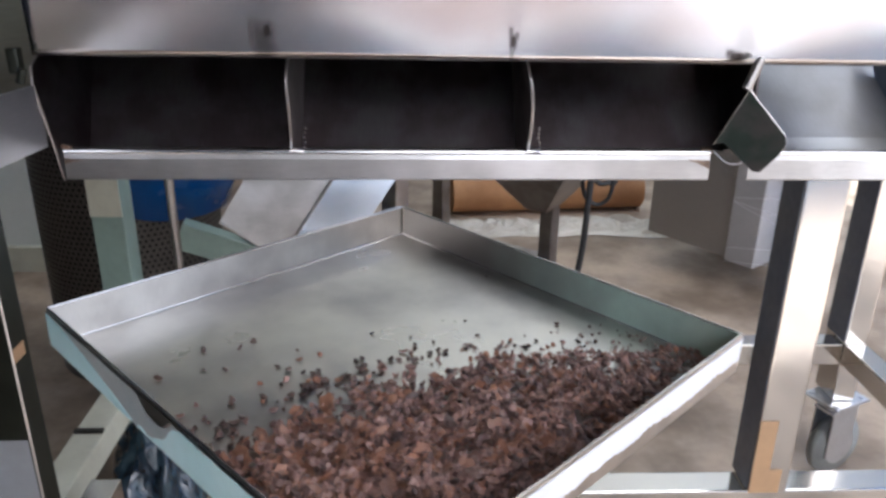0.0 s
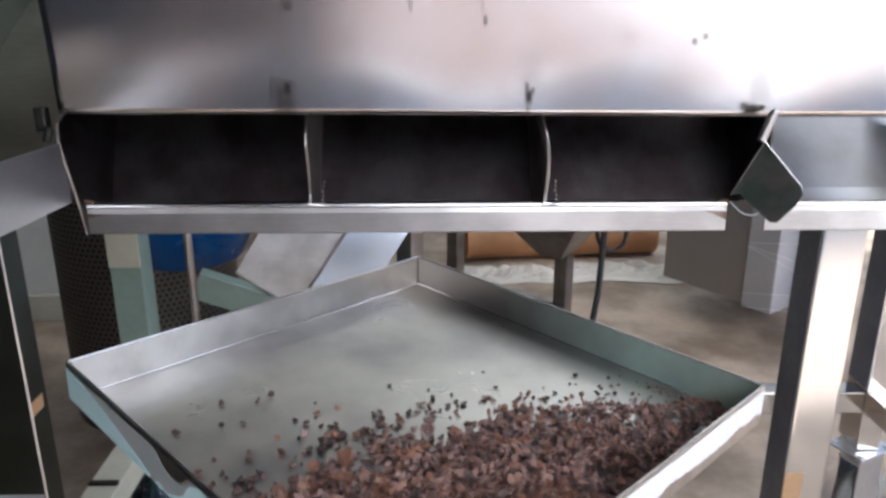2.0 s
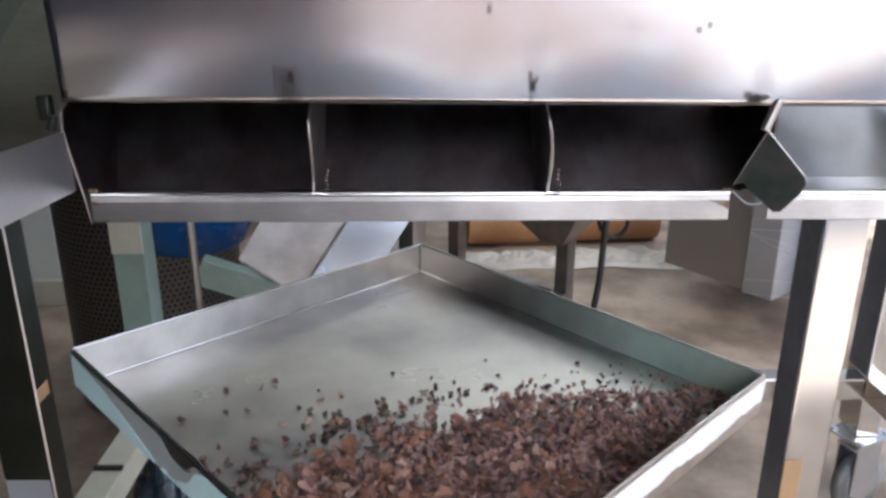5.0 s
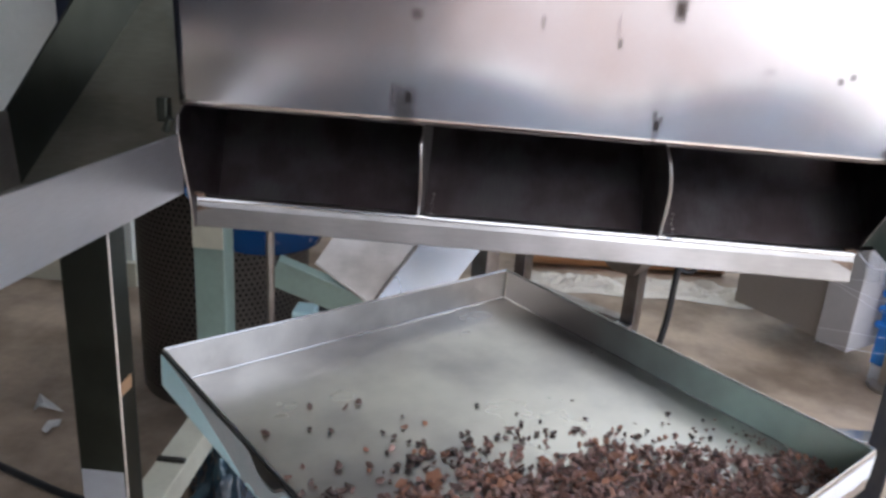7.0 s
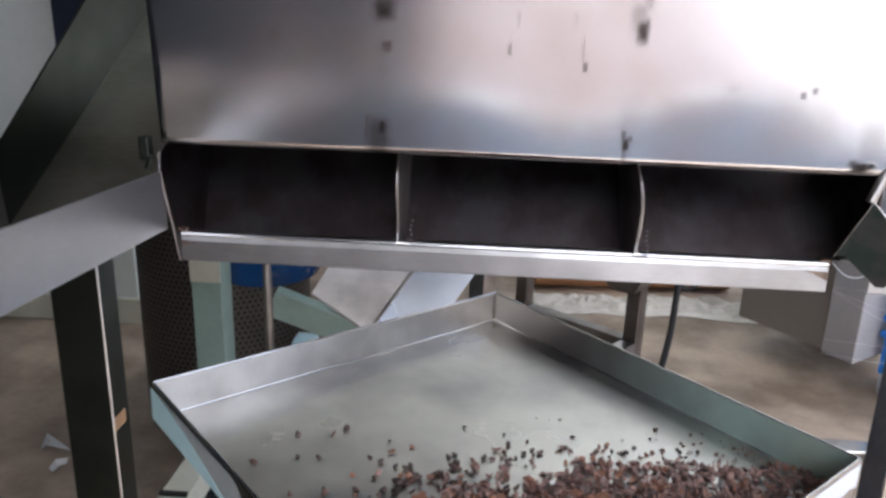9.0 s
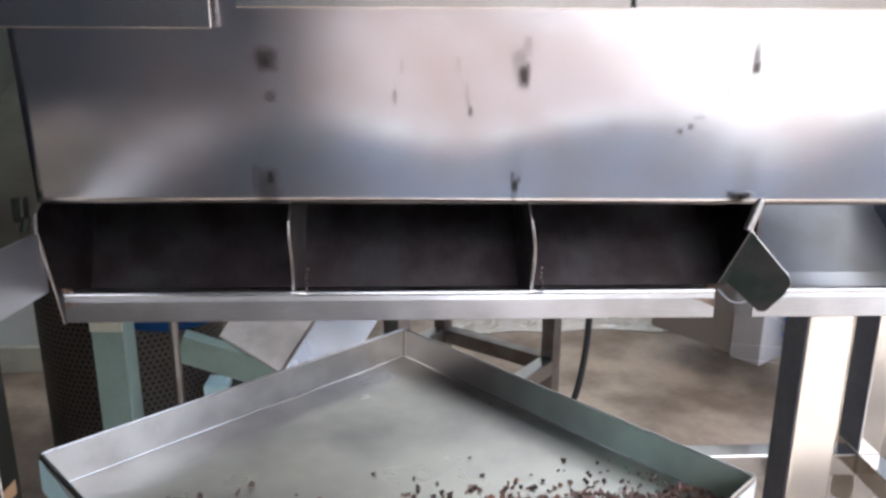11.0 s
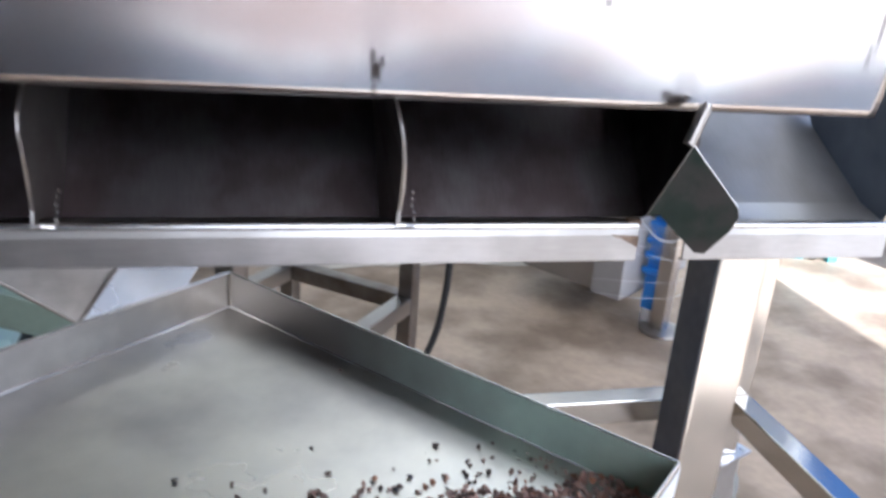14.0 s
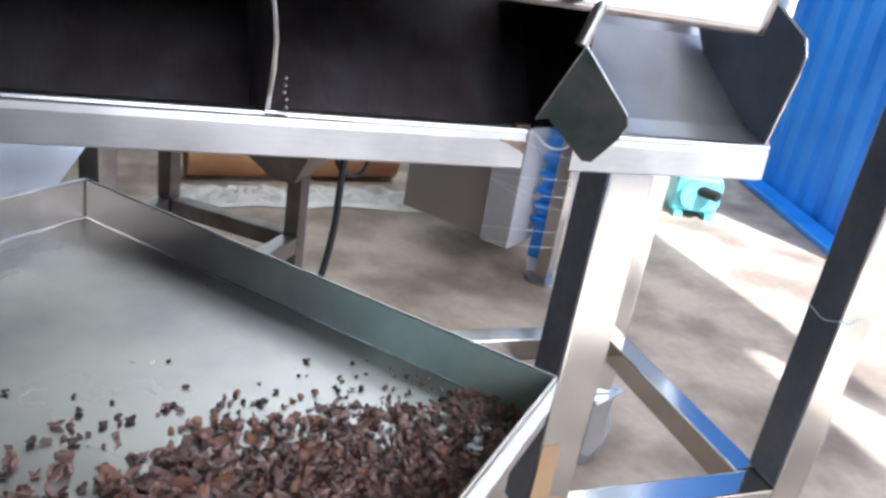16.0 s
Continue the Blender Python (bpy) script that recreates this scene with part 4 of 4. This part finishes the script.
def cabinet():
    d = Vector((0.585, -0.811, 0))
    t = thing("wrapped_cabinet", "grey steel cabinet wrapped in clear stretch film on round feet", "cabinet", (1.287, 2.027, 0))
    t.rotation_euler = (0, 0, math.atan2(d.y, d.x))
    part("body", box(-0.02, 0.325, 0.0, 0.55, 0.12, 0.95, 0.004), GREY_CAB, t)
    part("side_panel", box(0.327, 0.44, -0.012, 0.5, 0.115, 0.95, 0.004), PALE_CAB, t, "pale grey side panel")
    part("leg", box(0.510, 0.560, 0.10, 0.15, 0.012, 0.95, 0.003), STEEL, t)
    part("foot", moved(cyl(0.075, 0.012, 32, bevel=0.003), pose(0.545, 0.125, 0)), STEEL, t, "round steel foot")
    part("leg", box(-0.01, 0.04, 0.48, 0.53, 0.012, 0.12, 0.003), STEEL_POLISHED, t)
    part("foot", moved(cyl(0.075, 0.012, 32, bevel=0.003), pose(0.015, 0.505, 0)), STEEL, t)
    rnd = random.Random(4)
    for k in range(14):
        z = 0.16 + 0.06 * k + rnd.uniform(-0.02, 0.02)
        part("film_fold", tube_path([(0.33, -0.014, z + rnd.uniform(-0.05, 0.06)), (0.50, -0.016, z), (0.565, 0.095, z - rnd.uniform(0, 0.03)), (0.592, 0.163, z)], 0.0006, 5), FILM_WHITE, t)
    g = part("louvre_box", box(0.455, 0.51, 0.125, 0.175, 0.06, 0.95, 0.004), BLUE, t, "blue louvred box")
    for k in range(12):
        part("louvre", moved(box(-0.003, 0.06, -0.014, 0.002, -0.002, 0.018, 0.001), pose(0.453, 0.122, 0.20 + 0.055 * k, 25, 0, 0)), BLUE, g)
    part("louvre_base", box(0.46, 0.515, 0.128, 0.192, 0.0, 0.058, 0.003), FILM_WHITE, t)
    return t


cabinet()


def motor():
    t = thing("electric_motor", "turquoise painted electric motor standing on the floor", "motor", (2.815, 2.36, 0))
    t.rotation_euler, t.scale = (0, 0, radians(-20)), (0.86, 0.86, 0.86)
    part("body", box(-0.13, 0.12, -0.09, 0.10, 0.035, 0.235, 0.025, 4), TEAL, t, "cast turquoise motor housing")
    part("end_ring", moved(cyl(0.088, 0.025, 32, bevel=0.006), pose(-0.02, -0.088, 0.135, 90, 0, 0)), TEAL, t, smooth=False)
    for x in (-0.11, 0.06):
        part("base_foot", box(x, x + 0.045, -0.105, 0.105, 0.0, 0.036, 0.004), TEAL, t)
    part("terminal_box", box(-0.04, 0.07, -0.05, 0.06, 0.2352, 0.275, 0.006), TEAL, t)
    part("rib", box(0.121, 0.135, -0.06, 0.07, 0.07, 0.20, 0.004), TEAL, t)
    part("shaft", moved(cyl(0.030, 0.16, 24, bevel=0.004), pose(-0.03, -0.06, 0.165, 90, 0, 40)), DARK, t, "dark steel shaft")
    return t


motor()


# ---- on the left ----
def green_frame():
    t = thing("sieve_frame", "mint green painted steel frame of a sieving machine", "machine frame", (0, 0, 0))
    part("post", box(-0.262, -0.200, 0.665, 0.725, 0.0, 1.0, 0.003), MINT, t)
    part("post_plate", box(-0.262, -0.200, 0.662, 0.6645, 0.66, 0.98, 0.001), CREAM, t)
    part("base_bar", box(-0.240, -0.185, -0.60, 0.664, 0.295, 0.347, 0.003), CREAM, t, "cream painted base bar")
    part("base_clip", box(-0.238, -0.187, 0.40, 0.41, 0.347, 0.353, 0.001), DARK, t)
    for x, y in ((-0.213, -0.57),):
        part("base_leg", box(x - 0.025, x + 0.025, y - 0.025, y + 0.025, 0, 0.295, 0.003), CREAM, t)
    part("brace", moved(box(0, 0.36, -0.02, 0.02, -0.03, 0.03, 0.003), pose(-0.13, 0.775, 0.585, 0, 22, 6)), MINT, t)
    part("brace", moved(box(0, 0.30, -0.02, 0.02, -0.02, 0.02, 0.003), pose(-0.16, 0.80, 0.40, 0, 12, 10)), MINT, t)
    part("bracket", box(-0.11, -0.06, 0.84, 0.90, 0.42, 0.46, 0.004), FILM, t, "pale turquoise bracket")
    part("motor_block", box(-0.07, 0.04, 0.84, 0.96, 0.37, 0.44, 0.008), BLACK, t)
    part("rod", tube_path([(-0.130, 0.745, 0.0), (-0.130, 0.745, 0.98)], 0.009, 12), STEEL_DULL, t)
    part("shelf", box(-0.26, -0.15, 0.93, 1.04, 0.556, 0.569, 0.002), DARK, t)
    return t


green_frame()


def perforated():
    t = thing("perforated_drum", "brown perforated steel screen drum behind the green frame", "screen drum", (-0.45, 1.37, 0))
    R, H = 0.245, 0.74
    part("shell", cyl(R, H, 64), PERF, t, smooth=False)
    vs, fs = [], []
    rows, cols, r = 46, 96, 0.0044
    for j in range(rows):
        for i in range(cols):
            a = 2 * math.pi * (i + 0.5 * (j % 2)) / cols
            if math.sin(a) > 0.25:
                continue
            z = 0.04 + (H - 0.08) * j / (rows - 1)
            c, tx = Vector((math.cos(a), math.sin(a), 0)), Vector((-math.sin(a), math.cos(a), 0))
            b = len(vs)
            for k in range(8):
                q = 2 * math.pi * k / 8
                vs.append(c * (R + 0.0008) + tx * (r * math.cos(q)) + Vector((0, 0, z + r * math.sin(q))))
            fs.append(tuple(range(b, b + 8)))
    me = bpy.data.meshes.new("perforations")
    me.from_pydata([v[:] for v in vs], [], fs)
    me.materials.append(HOLE)
    ob = new("perforations", me)
    ob.parent = t
    tagged(ob, kind="stuff")
    return t


perforated()


def tub():
    t = thing("plastic_basin", "round blue plastic basin on a shelf behind the machine", "basin", (-0.205, 0.985, 0.570))
    prof = [(0.0, 0.0), (0.10, 0.0), (0.125, 0.012), (0.165, 0.10), (0.178, 0.125), (0.190, 0.128), (0.190, 0.134), (0.174, 0.134), (0.158, 0.10), (0.118, 0.02), (0.0, 0.012)]
    bm = bmesh.new()
    seg = 40
    rings = [[bm.verts.new((max(r, 0.0005) * math.cos(2 * math.pi * k / seg), max(r, 0.0005) * math.sin(2 * math.pi * k / seg), z)) for k in range(seg)] for r, z in prof]
    for a, b in zip(rings, rings[1:]):
        for k in range(seg):
            bm.faces.new((a[k], a[(k + 1) % seg], b[(k + 1) % seg], b[k]))
    part("bowl", bm, BLUE_PLASTIC, t, smooth=True)
    return t


tub()


def incline():
    """Sloping stainless feed chute behind the tray."""
    t = thing("feed_chute", "sloping stainless feed chute with a folded side", "chute")
    def face(x, z):
        return (x, 0.70 + 0.24 * (z - 0.609) + 0.13 * (x - 0.124), z)
    a, b = face(0.094, 0.563), face(0.228, 0.758)
    c, d = (b[0] + 0.130, b[1] + 0.019, b[2]), (a[0] + 0.130, a[1] + 0.019, a[2])
    part("chute_bed", plate([[a, b, c, d]], 0.004, (-0.1, 0.9, -0.4)), BED_BLUE, t, "stainless bed of the chute with a bluish reflection painted in")
    part("chute_side", plate([[face(0.092, 0.562), face(0.226, 0.758), face(0.062, 0.775), face(-0.023, 0.640)]], 0.004, (0, 1, 0)), STEEL_LIP, t, "smeared stainless side of the chute")
    part("chute_rim", tube_path([(p[0], p[1] - 0.004, p[2]) for p in (a, b)], 0.003, 8), STEEL_DULL, t)
    part("chute_rim", tube_path([face(-0.023, 0.640), face(0.092, 0.562)], 0.003, 8), STEEL_DULL, t)
    part("support", box(0.02, 0.06, 0.79, 0.83, 0.0, 0.62, 0.003), STEEL_DULL, t)
    part("support", box(0.21, 0.25, 0.79, 0.83, 0.0, 0.62, 0.003), STEEL_DULL, t)
    part("support_bar", box(0.02, 0.25, 0.78, 0.789, 0.56, 0.60, 0.002), STEEL_DULL, t)
    return t


incline()


def bag():
    bm = bmesh.new()
    bmesh.ops.create_icosphere(bm, subdivisions=5, radius=1)
    for v in bm.verts:
        p = v.co.copy()
        k = 1 + 0.35 * noise.noise(p * 2.2) + 0.22 * abs(noise.noise(p * 5.1)) + 0.08 * noise.noise(p * 11)
        taper = 1 - 0.45 * max(0, p.z)
        v.co = Vector((p.x * 0.085 * k * taper, p.y * 0.10 * k * taper, max(-0.115, p.z * 0.17 * k)))
    moved(bm, pose(-0.165, 0.565, 0.116))
    m = mat("glossy_dark_film", (0.012, 0.02, 0.035), 0.16, 0, 0.3, 12, 60, 0.05, second=(0.05, 0.09, 0.11), coat=0.6)
    whole("plastic_bag", bm, m, "crumpled glossy dark plastic bag on the floor", "bag", smooth=True)


bag()


def scraps():
    rnd = random.Random(2)
    m = mat("white_paper", (0.75, 0.75, 0.74), 0.7, 0, 0.05, 30, 200, 0.05)
    for x, y, r, tall in ((-0.85, 1.04, 0.045, 0.03), (-0.785, 0.955, 0.028, 0.015)):
        bm = bmesh.new()
        pts = [(x + r * math.cos(a) * rnd.uniform(0.5, 1.2), y + r * math.sin(a) * rnd.uniform(0.5, 1.2), 0.003 + rnd.choice((0, 1)) * tall) for a in (0, 1.1, 2.3, 3.4, 4.6, 5.5)]
        c = bm.verts.new((x, y, tall * 0.9))
        vs = [bm.verts.new(p) for p in pts]
        for i in range(6):
            bm.faces.new((c, vs[i], vs[(i + 1) % 6]))
        ext = bmesh.ops.extrude_face_region(bm, geom=bm.faces[:])
        bmesh.ops.translate(bm, verts=[g for g in ext["geom"] if isinstance(g, bmesh.types.BMVert)], vec=(0, 0, 0.001))
        whole("paper_scrap", bm, m, "crumpled white paper scrap on the floor", "paper scrap", group="paper scraps on the floor")


scraps()


def tray_stand():
    """Low stand that carries the collecting tray."""
    t = thing("tray_stand", "dark steel pedestal under the collecting tray", "stand", (0.36, -0.06, 0))
    t.rotation_euler = (0, 0, radians(45))
    part("base", moved(cyl(0.14, 0.012, 32, bevel=0.003), pose(0, 0, 0)), DARK, t)
    part("column", moved(cyl(0.03, 0.70, 24), pose(0, 0, 0.012)), DARK, t)
    part("top", box(-0.12, 0.12, -0.12, 0.12, 0.712, 0.733, 0.003), DARK, t)
    return t


tray_stand()


def string():
    c = [(0.674, 0.004, 0.9635), (0.686, -0.004, 0.953), (0.700, -0.006, 0.953), (0.712, 0.000, 0.962), (0.724, 0.006, 0.9640)]
    whole("string", tube_path(curve_points(c, 8), 0.0008, 6), FILM_WHITE, "thin white string slung between the trough lips", "string", smooth=True)


string()
